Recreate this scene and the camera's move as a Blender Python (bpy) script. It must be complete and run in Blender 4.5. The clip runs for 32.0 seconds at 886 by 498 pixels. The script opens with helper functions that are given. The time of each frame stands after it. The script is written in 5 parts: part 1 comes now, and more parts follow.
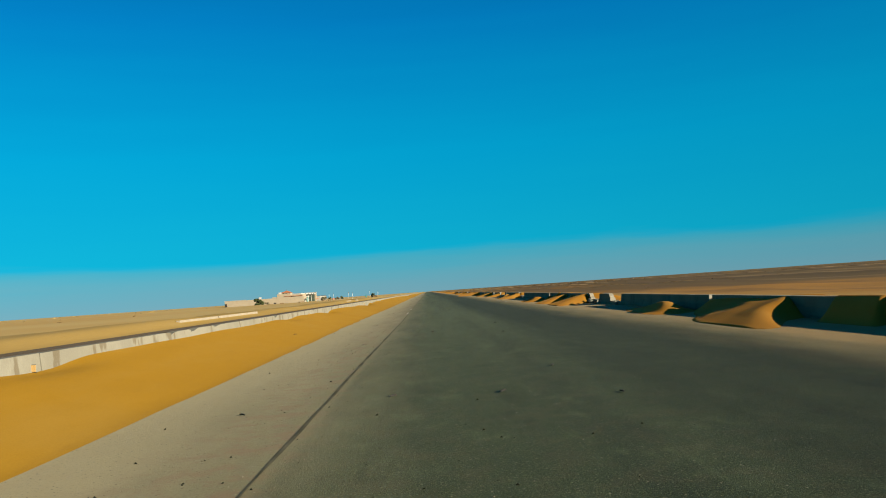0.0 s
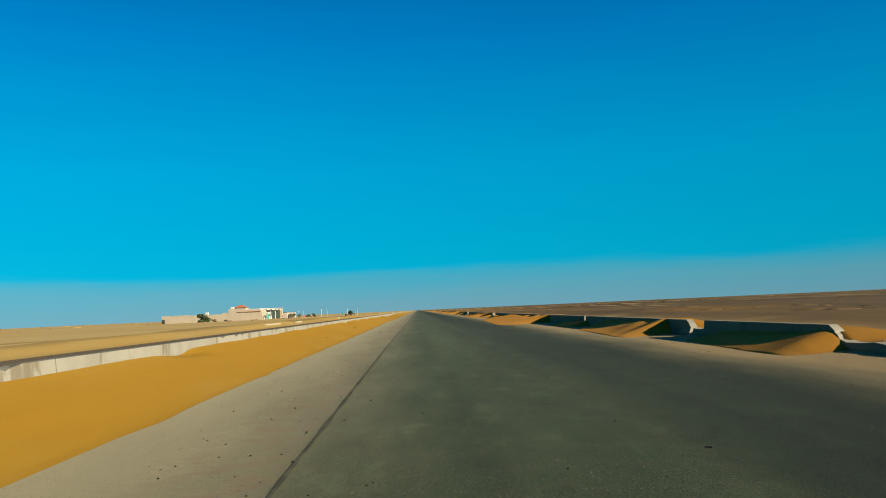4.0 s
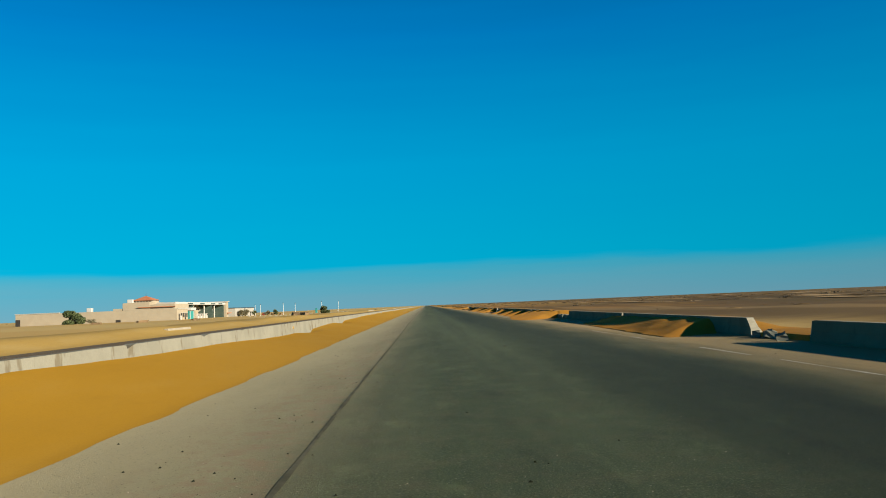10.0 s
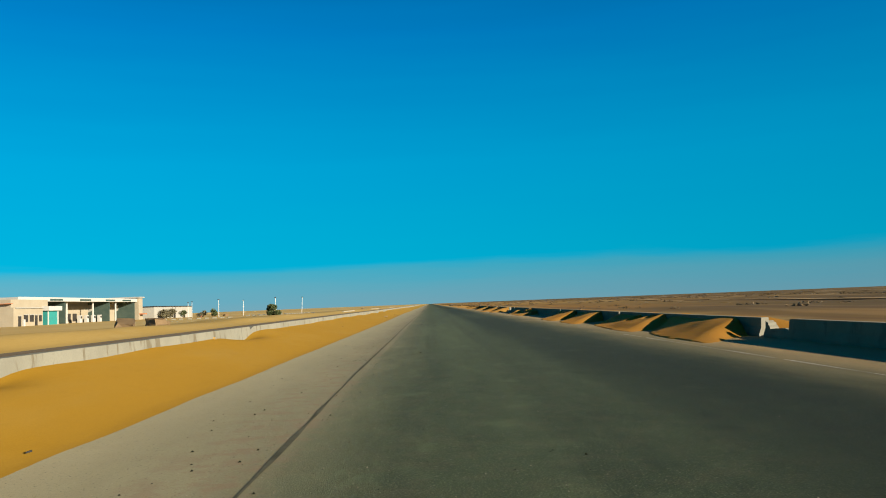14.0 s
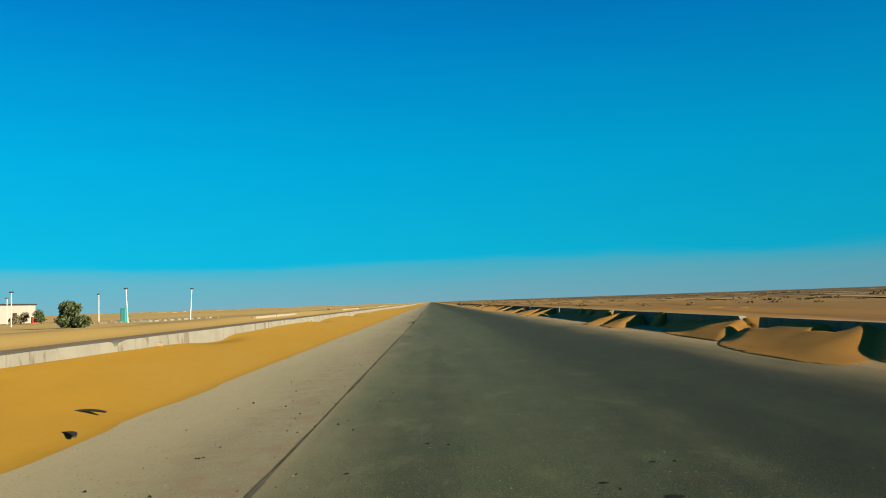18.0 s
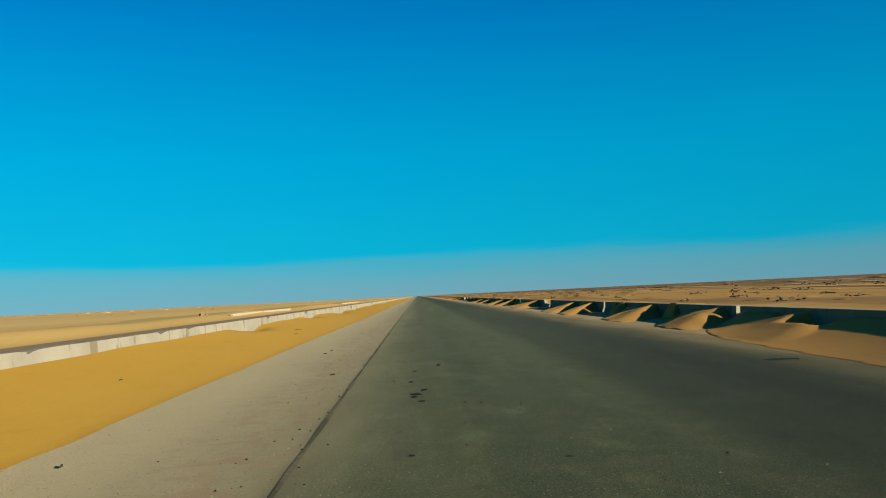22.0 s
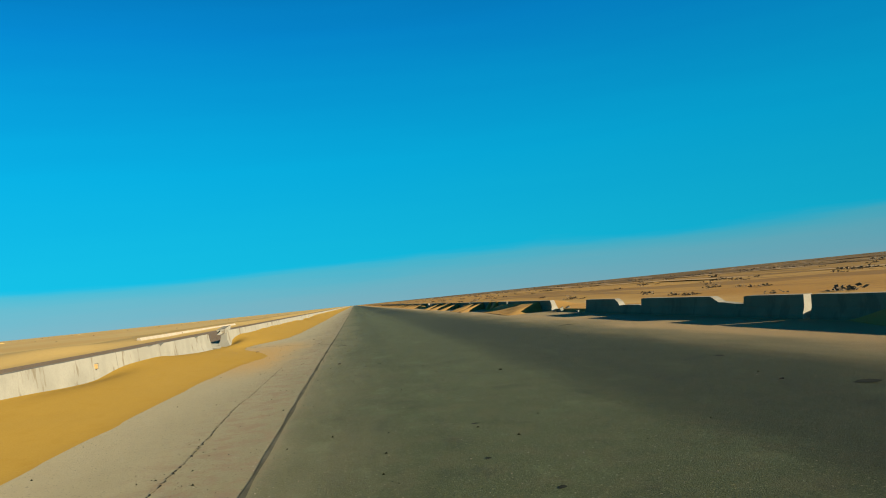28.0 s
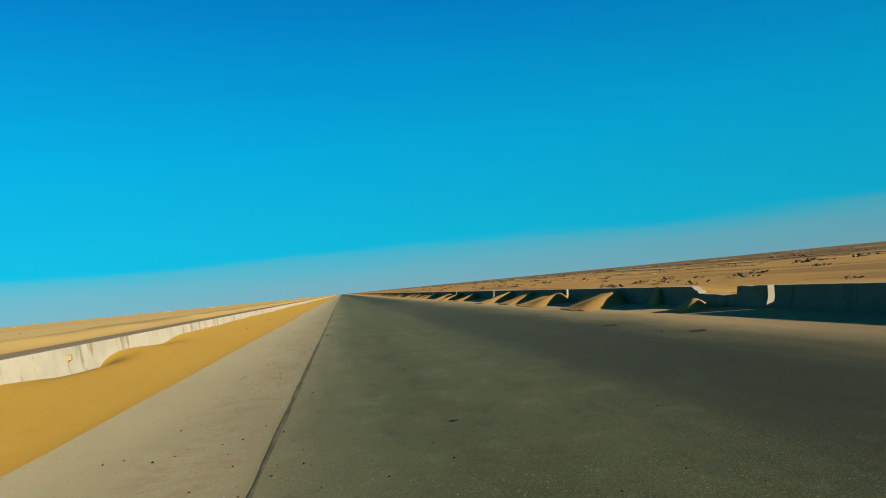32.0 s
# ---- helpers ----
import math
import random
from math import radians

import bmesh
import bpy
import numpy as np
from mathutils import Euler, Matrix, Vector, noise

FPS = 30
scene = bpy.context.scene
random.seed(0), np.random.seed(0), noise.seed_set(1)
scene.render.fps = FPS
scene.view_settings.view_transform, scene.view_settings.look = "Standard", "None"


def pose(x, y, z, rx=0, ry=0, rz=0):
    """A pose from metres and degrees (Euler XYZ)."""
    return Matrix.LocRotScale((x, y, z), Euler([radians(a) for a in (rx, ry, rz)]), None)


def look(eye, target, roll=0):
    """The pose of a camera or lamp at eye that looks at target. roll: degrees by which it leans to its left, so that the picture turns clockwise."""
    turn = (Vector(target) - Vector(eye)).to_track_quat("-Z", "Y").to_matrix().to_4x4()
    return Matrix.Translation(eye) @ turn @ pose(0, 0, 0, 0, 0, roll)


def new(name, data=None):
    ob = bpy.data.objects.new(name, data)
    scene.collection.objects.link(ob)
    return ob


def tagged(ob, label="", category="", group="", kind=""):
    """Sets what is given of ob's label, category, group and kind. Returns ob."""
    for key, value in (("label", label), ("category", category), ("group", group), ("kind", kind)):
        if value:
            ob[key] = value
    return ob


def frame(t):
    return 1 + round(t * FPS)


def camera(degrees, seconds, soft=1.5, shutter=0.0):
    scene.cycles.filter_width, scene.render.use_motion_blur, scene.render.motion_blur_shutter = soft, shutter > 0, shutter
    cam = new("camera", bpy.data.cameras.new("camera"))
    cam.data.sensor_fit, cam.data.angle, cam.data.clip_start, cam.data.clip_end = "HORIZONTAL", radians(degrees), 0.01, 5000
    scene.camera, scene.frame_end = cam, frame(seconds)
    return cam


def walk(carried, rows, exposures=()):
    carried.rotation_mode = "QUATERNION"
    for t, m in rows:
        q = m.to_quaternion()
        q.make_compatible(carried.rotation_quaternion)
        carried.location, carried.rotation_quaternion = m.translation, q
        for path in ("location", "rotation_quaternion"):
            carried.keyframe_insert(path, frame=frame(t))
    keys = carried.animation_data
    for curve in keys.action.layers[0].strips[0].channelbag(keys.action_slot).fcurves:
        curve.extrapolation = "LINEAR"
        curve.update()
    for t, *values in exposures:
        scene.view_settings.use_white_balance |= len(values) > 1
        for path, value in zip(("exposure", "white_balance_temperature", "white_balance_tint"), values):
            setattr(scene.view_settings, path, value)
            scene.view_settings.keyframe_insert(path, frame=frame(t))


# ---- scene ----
# ---- camera and walk ----
cam = camera(60.0, 32.0, soft=1.0)
EYE = 1.5
ROWS = [
    (0, 0, 0, 3.08, 3.95, -1.21), (0.5, -0.01, 11.66, 3.61, 4.69, -4.04), (1, -0.02, 23.36, 3.31, 5.37, -3.28), (1.5, -0.03, 35.16, 3.03, 5.71, -3.34),
    (2, -0.03, 47.06, 3.8, 5.54, -4.76), (2.5, -0.04, 58.99, 4.66, 3.15, -3.2), (3, -0.05, 70.93, 4.61, 2.69, -2.04), (3.5, -0.06, 82.86, 4.44, 2.41, -1.65),
    (5.5, -0.09, 130.59, 4.57, 3.38, -3.46), (6, -0.1, 142.49, 4.5, 2.78, -2.94), (6.5, -0.09, 154.38, 4.26, 3.12, -2.3), (7, -0.08, 166.27, 4.56, 2.46, -2.04),
    (7.5, -0.07, 178.15, 4.47, 2.75, -2.36), (8, -0.06, 189.97, 4.03, 4.23, -3.08), (8.5, -0.05, 201.68, 4.03, 5.22, -3.92), (9, -0.04, 213.28, 4.61, 4.4, -3.72),
    (9.5, -0.02, 224.86, 4.1, 3, -1.72), (10, -0.01, 236.48, 4.14, 2.41, -1.27), (10.5, -0, 248.14, 4.46, 2.49, -1.27), (11, 0.01, 259.82, 3.37, 2.18, -3.07),
    (11.5, 0.02, 271.5, 3.59, 1.3, -1.33), (12, 0.03, 283.15, 3.42, 1.83, -0.04), (12.5, 0.04, 294.79, 4.28, 2.83, -2.11), (13, 0.05, 306.43, 3.93, 2.23, -1.78),
    (13.5, 0.05, 318.08, 3.85, 1.58, -0.88), (14, 0.04, 329.77, 4.03, 2.23, -1.01), (14.5, 0.04, 341.55, 4.45, 2.67, -1.27), (16.5, 0.02, 389.78, 4.26, 1.91, -1.97),
    (17, 0.02, 402.11, 4.25, 2.35, -1.85), (17.5, 0.01, 414.51, 3.85, 2.13, -2.49), (18, 0.01, 426.95, 3.91, 2, -0.88), (18.5, 0, 439.37, 4.11, 3.42, -2.49),
    (19, 0, 451.72, 3.46, 4.23, -3.01), (19.5, -0.01, 464.03, 3.96, 4.43, -3.08), (20, -0.03, 476.29, 3.4, 2.92, -2.94), (20.5, -0.04, 488.46, 3.34, 2.72, -3.14),
    (21, -0.05, 500.53, 3.33, 2.92, -3.2), (21.5, -0.1, 512.39, 3.32, 2.85, -0.75), (22, -0.15, 524.07, 3.4, 2.78, -1.91), (22.5, -0.2, 535.65, 3.48, 3.63, -2.17),
    (23, -0.25, 547.18, 3.36, 3.69, -3.01), (23.5, -0.27, 558.7, 3.3, 3.27, -2.11), (24, -0.28, 570.19, 3.72, 3.55, -2.43), (24.5, -0.3, 581.69, 3.69, 3.36, -3.08),
    (25, -0.31, 593.2, 3.2, 2.86, -1.91), (25.5, -0.33, 604.72, 3.75, 2.26, -1.59), (27.5, -0.39, 650.94, 3.88, 5.71, -6.29), (28, -0.4, 662.52, 3.52, 5.82, -6.62),
    (28.5, -0.42, 674.13, 3.84, 5.82, -5.4), (29, -0.44, 685.78, 3.39, 5.77, -5.4), (29.5, -0.46, 697.5, 3.23, 5.88, -7.51), (30, -0.48, 709.29, 3.52, 6.22, -7.96),
    (30.5, -0.49, 721.13, 2.87, 6.22, -6.88), (31, -0.51, 733, 2.64, 6.19, -7.84), (31.5, -0.53, 744.83, 2.78, 5.94, -7.46), (32, -0.55, 756.63, 2.62, 5.57, -7.58),
]
walk(cam, [(t, pose(x, y, EYE, 90 + p, r, w)) for t, x, y, p, r, w in ROWS],
     exposures=[(0, 1.02, 6500, 10), (3.5, 1.04, 6400, 10), (6, 0.94, 6100, 10), (7, 0.85, 6000, 10), (8, 0.95, 6100, 10), (9, 1.02, 6200, 10), (11, 0.93, 6250, 10), (12.5, 0.98, 6300, 10), (14, 1.0, 6300, 10),
                (19, 1.13, 6500, 10), (22, 1.07, 6450, 10), (25, 1.12, 6500, 10), (28, 1.22, 6550, 10), (32, 1.21, 6550, 10)])

# ---- world, sun, exposure ----
SUN_ELEV, SUN_AZ = 15.0, 122.0          # azimuth clockwise from +y (the road's heading)
world = bpy.data.worlds.new("world")
scene.world = world
world.use_nodes = True
wt = world.node_tree
wt.nodes.clear()
w_out = wt.nodes.new("ShaderNodeOutputWorld")
w_bg = wt.nodes.new("ShaderNodeBackground")
w_sky = wt.nodes.new("ShaderNodeTexSky")
w_sky.sky_type = 'NISHITA'
w_sky.sun_disc = False
w_sky.sun_elevation = radians(SUN_ELEV)
w_sky.sun_rotation = radians(SUN_AZ)
w_sky.dust_density = 1.0
w_tc = wt.nodes.new("ShaderNodeTexCoord")
w_sep = wt.nodes.new("ShaderNodeSeparateXYZ")
w_ramp = wt.nodes.new("ShaderNodeValToRGB")
w_mix = wt.nodes.new("ShaderNodeMix")
w_mix.data_type = 'RGBA'
w_mix.blend_type = 'MIX'
w_mix.inputs["Factor"].default_value = 0.997
wt.links.new(w_tc.outputs["Generated"], w_sep.inputs[0])
# thin haze: the height of the pale band wavers along the horizon
w_map = wt.nodes.new("ShaderNodeMapping")
w_map.inputs["Scale"].default_value = (2.2, 2.2, 26.0)
w_noise = wt.nodes.new("ShaderNodeTexNoise")
w_noise.inputs["Scale"].default_value = 1.6
w_noise.inputs["Detail"].default_value = 5.0
wt.links.new(w_tc.outputs["Generated"], w_map.inputs["Vector"])
wt.links.new(w_map.outputs[0], w_noise.inputs["Vector"])
w_amp = wt.nodes.new("ShaderNodeMath")
w_amp.operation = 'MULTIPLY_ADD'
w_amp.inputs[1].default_value, w_amp.inputs[2].default_value = 0.03, -0.015
wt.links.new(w_noise.outputs["Fac"], w_amp.inputs[0])
w_add = wt.nodes.new("ShaderNodeMath")
w_add.operation = 'ADD'
wt.links.new(w_sep.outputs["Z"], w_add.inputs[0])
wt.links.new(w_amp.outputs[0], w_add.inputs[1])
wt.links.new(w_add.outputs[0], w_ramp.inputs[0])
SKY = [(0.0, (1.75, 3.9, 4.7)), (0.03, (1.12, 4.1, 5.15)), (0.047, (0.6, 4.2, 5.6)), (0.056, (0.03, 4.3, 6.5)), (0.18, (0.0, 3.62, 6.45)),
       (0.34, (0.0, 2.08, 5.3)), (0.40, (0.0, 1.6, 4.3)), (0.5, (0.06, 0.40, 1.0)), (1.0, (0.08, 0.18, 0.36))]
el = w_ramp.color_ramp.elements
while len(el) < len(SKY):
    el.new(0.5)
for e, (p, c) in zip(el, SKY):
    e.position = p
    e.color = (c[0] / 7, c[1] / 7, c[2] / 7, 1)
w_gain = wt.nodes.new("ShaderNodeMix")
w_gain.data_type = 'RGBA'
w_gain.blend_type = 'MULTIPLY'
w_gain.inputs["Factor"].default_value = 1.0
# the sky is a little deeper on the sun's side of the road
w_side = wt.nodes.new("ShaderNodeMapRange")
w_side.inputs["From Min"].default_value, w_side.inputs["From Max"].default_value = -0.6, 0.6
w_side.inputs["To Min"].default_value, w_side.inputs["To Max"].default_value = 7.9, 5.4
wt.links.new(w_sep.outputs["X"], w_side.inputs["Value"])
wt.links.new(w_side.outputs[0], w_gain.inputs["B"])
wt.links.new(w_ramp.outputs["Color"], w_gain.inputs["A"])
wt.links.new(w_sky.outputs[0], w_mix.inputs["A"])
wt.links.new(w_gain.outputs["Result"], w_mix.inputs["B"])
wt.links.new(w_mix.outputs["Result"], w_bg.inputs["Color"])
w_bg.inputs["Strength"].default_value = 0.05
wt.links.new(w_bg.outputs[0], w_out.inputs[0])

sun_data = bpy.data.lights.new("sun", 'SUN')
sun_data.energy = 5.0
sun_data.angle = radians(0.6)
sun_data.color = (1.0, 0.85, 0.62)
sun = new("sun", sun_data)
az, ev = radians(SUN_AZ), radians(SUN_ELEV)
SUN_DIR = Vector((math.sin(az) * math.cos(ev), math.cos(az) * math.cos(ev), math.sin(ev)))
sun.matrix_world = look(SUN_DIR * 60, (0, 0, 0))


# ---- materials ----
def rgba(c):
    return (c[0], c[1], c[2], 1.0)


class Nodes:
    """A small helper round a node material."""

    def __init__(self, name, rough=0.8, metal=0.0, spec=0.3):
        self.mat = bpy.data.materials.new(name)
        self.mat.use_nodes = True
        self.t = self.mat.node_tree
        self.b = self.t.nodes["Principled BSDF"]
        self.b.inputs["Roughness"].default_value = rough
        self.b.inputs["Metallic"].default_value = metal
        self.b.inputs["Specular IOR Level"].default_value = spec
        self.geo = self.t.nodes.new("ShaderNodeNewGeometry")
        self.pos = self.geo.outputs["Position"]

    def link(self, a, b):
        self.t.links.new(a, b)

    def stretch(self, sx, sy, sz):
        m = self.t.nodes.new("ShaderNodeMapping")
        m.inputs["Scale"].default_value = (sx, sy, sz)
        self.link(self.pos, m.inputs["Vector"])
        return m.outputs[0]

    def noise(self, scale, detail=3.0, rough=0.55, vec=None):
        n = self.t.nodes.new("ShaderNodeTexNoise")
        n.inputs["Scale"].default_value = scale
        n.inputs["Detail"].default_value = detail
        n.inputs["Roughness"].default_value = rough
        self.link(vec or self.pos, n.inputs["Vector"])
        return n.outputs["Fac"]

    def ramp(self, fac, lo, hi, a=0.0, b=1.0):
        n = self.t.nodes.new("ShaderNodeMapRange")
        n.interpolation_type = 'SMOOTHSTEP'
        n.inputs["From Min"].default_value, n.inputs["From Max"].default_value = lo, hi
        n.inputs["To Min"].default_value, n.inputs["To Max"].default_value = a, b
        self.link(fac, n.inputs["Value"])
        return n.outputs[0]

    def math(self, op, a, b):
        n = self.t.nodes.new("ShaderNodeMath")
        n.operation = op
        for i, v in enumerate((a, b)):
            if isinstance(v, (int, float)):
                n.inputs[i].default_value = v
            else:
                self.link(v, n.inputs[i])
        return n.outputs[0]

    def mix(self, fac, a, b, mode='MIX'):
        n = self.t.nodes.new("ShaderNodeMix")
        n.data_type = 'RGBA'
        n.blend_type = mode
        n.clamp_factor = True
        if isinstance(fac, (int, float)):
            n.inputs["Factor"].default_value = fac
        else:
            self.link(fac, n.inputs["Factor"])
        for key, v in (("A", a), ("B", b)):
            if isinstance(v, tuple):
                n.inputs[key].default_value = rgba(v)
            else:
                self.link(v, n.inputs[key])
        return n.outputs["Result"]

    def bump(self, height, strength, dist):
        n = self.t.nodes.new("ShaderNodeBump")
        n.inputs["Strength"].default_value = strength
        n.inputs["Distance"].default_value = dist
        self.link(height, n.inputs["Height"])
        self.link(n.outputs[0], self.b.inputs["Normal"])

    def done(self, col):
        if isinstance(col, tuple):
            self.b.inputs["Base Color"].default_value = rgba(col)
        else:
            self.link(col, self.b.inputs["Base Color"])
        return self.mat


def make_plain(name, a, b, scale, rough=0.8, metal=0.0, spec=0.3, bump=0.2):
    """Two close tones mixed by a coarse and a fine noise, with fine relief."""
    n = Nodes(name, rough, metal, spec)
    c = n.mix(n.ramp(n.noise(scale, 4), 0.35, 0.65), a, b)
    c = n.mix(n.ramp(n.noise(scale * 9, 2), 0.3, 0.7, 0.0, 0.35), c, tuple(v * 0.78 for v in a))
    n.bump(n.noise(scale * 14, 3), bump, 0.02)
    return n.done(c)


def make_sand(name, a, b, c, later, ripple=0.35, rough=0.0):
    """Wind-blown sand; further along the road it turns paler."""
    n = Nodes(name, 0.95, 0.0, 0.1)
    n.b.inputs["Diffuse Roughness"].default_value = rough
    sep = n.t.nodes.new("ShaderNodeSeparateXYZ")
    n.link(n.pos, sep.inputs[0])
    col = n.mix(n.ramp(n.noise(0.06, 3), 0.38, 0.62), a, b)
    col = n.mix(n.ramp(n.noise(0.5, 4, 0.6, n.stretch(1.0, 0.35, 1.0)), 0.45, 0.72, 0.0, 0.6), col, c)
    col = n.mix(n.ramp(sep.outputs["Y"], 300.0, 620.0, 0.0, 0.8), col, later)
    col = n.mix(n.ramp(n.noise(2.5, 5, 0.65, n.stretch(1.0, 0.5, 1.0)), 0.5, 0.75, 0.0, 0.25), col, tuple(v * 0.8 for v in a))
    col = n.mix(n.ramp(n.noise(40.0, 2), 0.35, 0.75, 0.0, 0.25), col, tuple(v * 0.7 for v in a))
    n.bump(n.noise(3.2, 4, 0.5, n.stretch(1.0, 0.4, 1.0)), ripple, 0.05)
    return n.done(col)


def make_asphalt(name, dark, grey, dust, left_edge, right_edge, sheen=0.012):
    """Worn asphalt, with blown dust towards both shoulders."""
    n = Nodes(name, 0.75, 0.0, 0.15)
    n.b.inputs["Sheen Weight"].default_value = sheen
    n.b.inputs["Sheen Roughness"].default_value = 0.3
    n.b.inputs["Diffuse Roughness"].default_value = 0.3
    n.b.inputs["Sheen Tint"].default_value = (0.72, 0.8, 0.68, 1.0)
    sep = n.t.nodes.new("ShaderNodeSeparateXYZ")
    n.link(n.pos, sep.inputs[0])
    x = sep.outputs["X"]
    long_noise = n.noise(0.35, 4, 0.6, n.stretch(1.0, 0.06, 1.0))
    col = n.mix(n.ramp(long_noise, 0.36, 0.66), dark, grey)
    band = n.noise(0.9, 3, 0.5, n.stretch(1.0, 0.012, 1.0))
    col = n.mix(n.ramp(band, 0.5, 0.62, 0.0, 0.55), col, tuple(v * 0.68 for v in dark))
    patch = n.noise(0.22, 5, 0.65, n.stretch(1.0, 0.25, 1.0))
    col = n.mix(n.ramp(patch, 0.55, 0.75, 0.0, 0.5), col, tuple(v * 0.72 for v in dark))
    grit = n.noise(55.0, 2, 0.7)
    col = n.mix(n.ramp(grit, 0.54, 0.66, 0.0, 0.75), col, tuple(min(1, v * 2.3) for v in grey))
    col = n.mix(n.ramp(grit, 0.34, 0.45, 0.7, 0.0), col, tuple(v * 0.45 for v in dark))
    col = n.mix(n.ramp(sep.outputs["Y"], 400.0, 660.0, 0.0, 0.45), col, (dark[0] * 2.0, dark[1] * 1.65, dark[2] * 1.25))
    mottle = n.noise(1.6, 5, 0.7, n.stretch(1.0, 0.45, 1.0))
    col = n.mix(n.ramp(mottle, 0.52, 0.7, 0.0, 0.45), col, tuple(v * 1.7 for v in grey))
    col = n.mix(n.ramp(mottle, 0.3, 0.47, 0.5, 0.0), col, tuple(v * 0.55 for v in dark))
    wob = n.math('MULTIPLY', n.math('SUBTRACT', n.noise(0.8, 4, 0.6, n.stretch(1.0, 0.2, 1.0)), 0.5), 2.2)
    xw = n.math('ADD', x, wob)
    col = n.mix(n.ramp(xw, left_edge[0], left_edge[1], left_edge[2], 0.0), col, dust)
    col = n.mix(n.ramp(xw, right_edge[0], right_edge[1], 0.0, right_edge[2]), col, (dust[0], dust[1] * 0.86, dust[2] * 0.72))
    apron = n.math('MULTIPLY', n.ramp(xw, 7.3, 8.7), n.ramp(n.noise(0.12, 4, 0.6, n.stretch(1.0, 0.4, 1.0)), 0.4, 0.62, 0.3, 0.85))
    col = n.mix(apron, col, (0.36, 0.25, 0.11))
    strip = n.ramp(n.math('ADD', x, n.math('MULTIPLY', wob, 0.05)), -1.54, -1.34, 1.0, 0.0)
    col = n.mix(n.math('MULTIPLY', strip, n.ramp(sep.outputs["Y"], 280.0, 480.0, 0.14, 0.30)), col, dust)
    vo = n.t.nodes.new("ShaderNodeTexVoronoi")
    vo.inputs["Scale"].default_value = 21.0
    n.link(n.pos, vo.inputs["Vector"])
    vs = n.t.nodes.new("ShaderNodeSeparateColor")
    n.link(vo.outputs["Color"], vs.inputs[0])
    spot = n.ramp(vo.outputs["Distance"], 0.10, 0.24, 1.0, 0.0)
    col = n.mix(n.math('MULTIPLY', spot, n.ramp(vs.outputs[0], 0.8, 0.98, 0.0, 0.4)), col, (0.50, 0.44, 0.33))
    col = n.mix(n.math('MULTIPLY', spot, n.ramp(vs.outputs[1], 0.66, 0.93, 0.0, 0.9)), col, tuple(v * 0.4 for v in dark))
    stone = n.noise(30.0, 3, 0.8)
    col = n.mix(n.ramp(stone, 0.58, 0.72, 0.0, 0.65), col, (0.28, 0.28, 0.16))
    col = n.mix(n.ramp(stone, 0.28, 0.43, 0.8, 0.0), col, tuple(v * 0.4 for v in dark))
    red = n.math('MULTIPLY', n.ramp(n.noise(2.2, 5, 0.75), 0.45, 0.62), n.math('ADD', n.math('MULTIPLY', n.ramp(x, -3.2, -2.0), n.ramp(x, -1.7, -1.2, 0.5, 0.0)), 0.08))
    col = n.mix(red, col, (0.19, 0.125, 0.08))
    spill = n.math('MULTIPLY', n.ramp(xw, -3.6, -2.0, 0.85, 0.0), n.math('MULTIPLY', n.ramp(sep.outputs["Y"], 680.0, 688.0), n.ramp(sep.outputs["Y"], 694.0, 704.0, 1.0, 0.0)))
    col = n.mix(spill, col, (0.36, 0.23, 0.075))
    # the outer lane was laid later and is darker, with a straight edge
    lane = n.math('MULTIPLY', n.ramp(n.math('ADD', x, n.math('MULTIPLY', n.math('SUBTRACT', patch, 0.5), 0.5)), 2.5, 3.4), n.ramp(xw, 5.4, 7.4, 1.0, 0.0))
    col = n.mix(n.math('MULTIPLY', lane, n.ramp(n.noise(0.02, 2), 0.35, 0.6, 0.4, 0.8)), col, (0.42, 0.45, 0.39), 'MULTIPLY')
    # wider darkening over the right lanes, partly vignetting put into the colour
    col = n.mix(n.math('MULTIPLY', n.ramp(xw, 1.0, 5.5), n.ramp(xw, 6.4, 8.6, 1.0, 0.0)), col, (0.74, 0.73, 0.67), 'MULTIPLY')
    n.bump(n.noise(70.0, 3, 0.7), 0.6, 0.014)
    return n.done(col)


def make_concrete(name, base, stain, streak=0.5):
    n = Nodes(name, 0.95, 0.0, 0.05)
    c = n.mix(n.ramp(n.noise(0.9, 4), 0.35, 0.65), base, tuple(v * 0.84 for v in base))
    st = n.noise(1.5, 4, 0.65, n.stretch(1.0, 1.0, 0.3))
    c = n.mix(n.ramp(st, 0.56, 0.63, 0.0, streak), c, stain)
    c = n.mix(n.ramp(n.noise(26.0, 3), 0.35, 0.7, 0.0, 0.3), c, tuple(v * 0.7 for v in base))
    n.bump(n.noise(18.0, 4), 0.35, 0.02)
    return n.done(c)


SAND_MEDIAN = make_sand("sand_median", (0.37, 0.203, 0.013), (0.38, 0.212, 0.017), (0.39, 0.235, 0.037), (0.375, 0.248, 0.047), 0.15)
SAND_FAR = make_sand("sand_far", (0.41, 0.275, 0.075), (0.43, 0.295, 0.09), (0.44, 0.32, 0.12), (0.44, 0.32, 0.12), 0.4)
# the drift's later tone is also greyed in place of distance haze
SAND_DRIFT = make_sand("sand_drift", (0.285, 0.13, 0.014), (0.30, 0.143, 0.02), (0.315, 0.17, 0.036), (0.30, 0.19, 0.066), 0.12, 0.9)
ASPHALT = make_asphalt("asphalt", (0.0295, 0.041, 0.0175), (0.053, 0.069, 0.033), (0.315, 0.28, 0.175), (-4.7, 0.4, 0.92), (5.4, 8.4, 0.6))
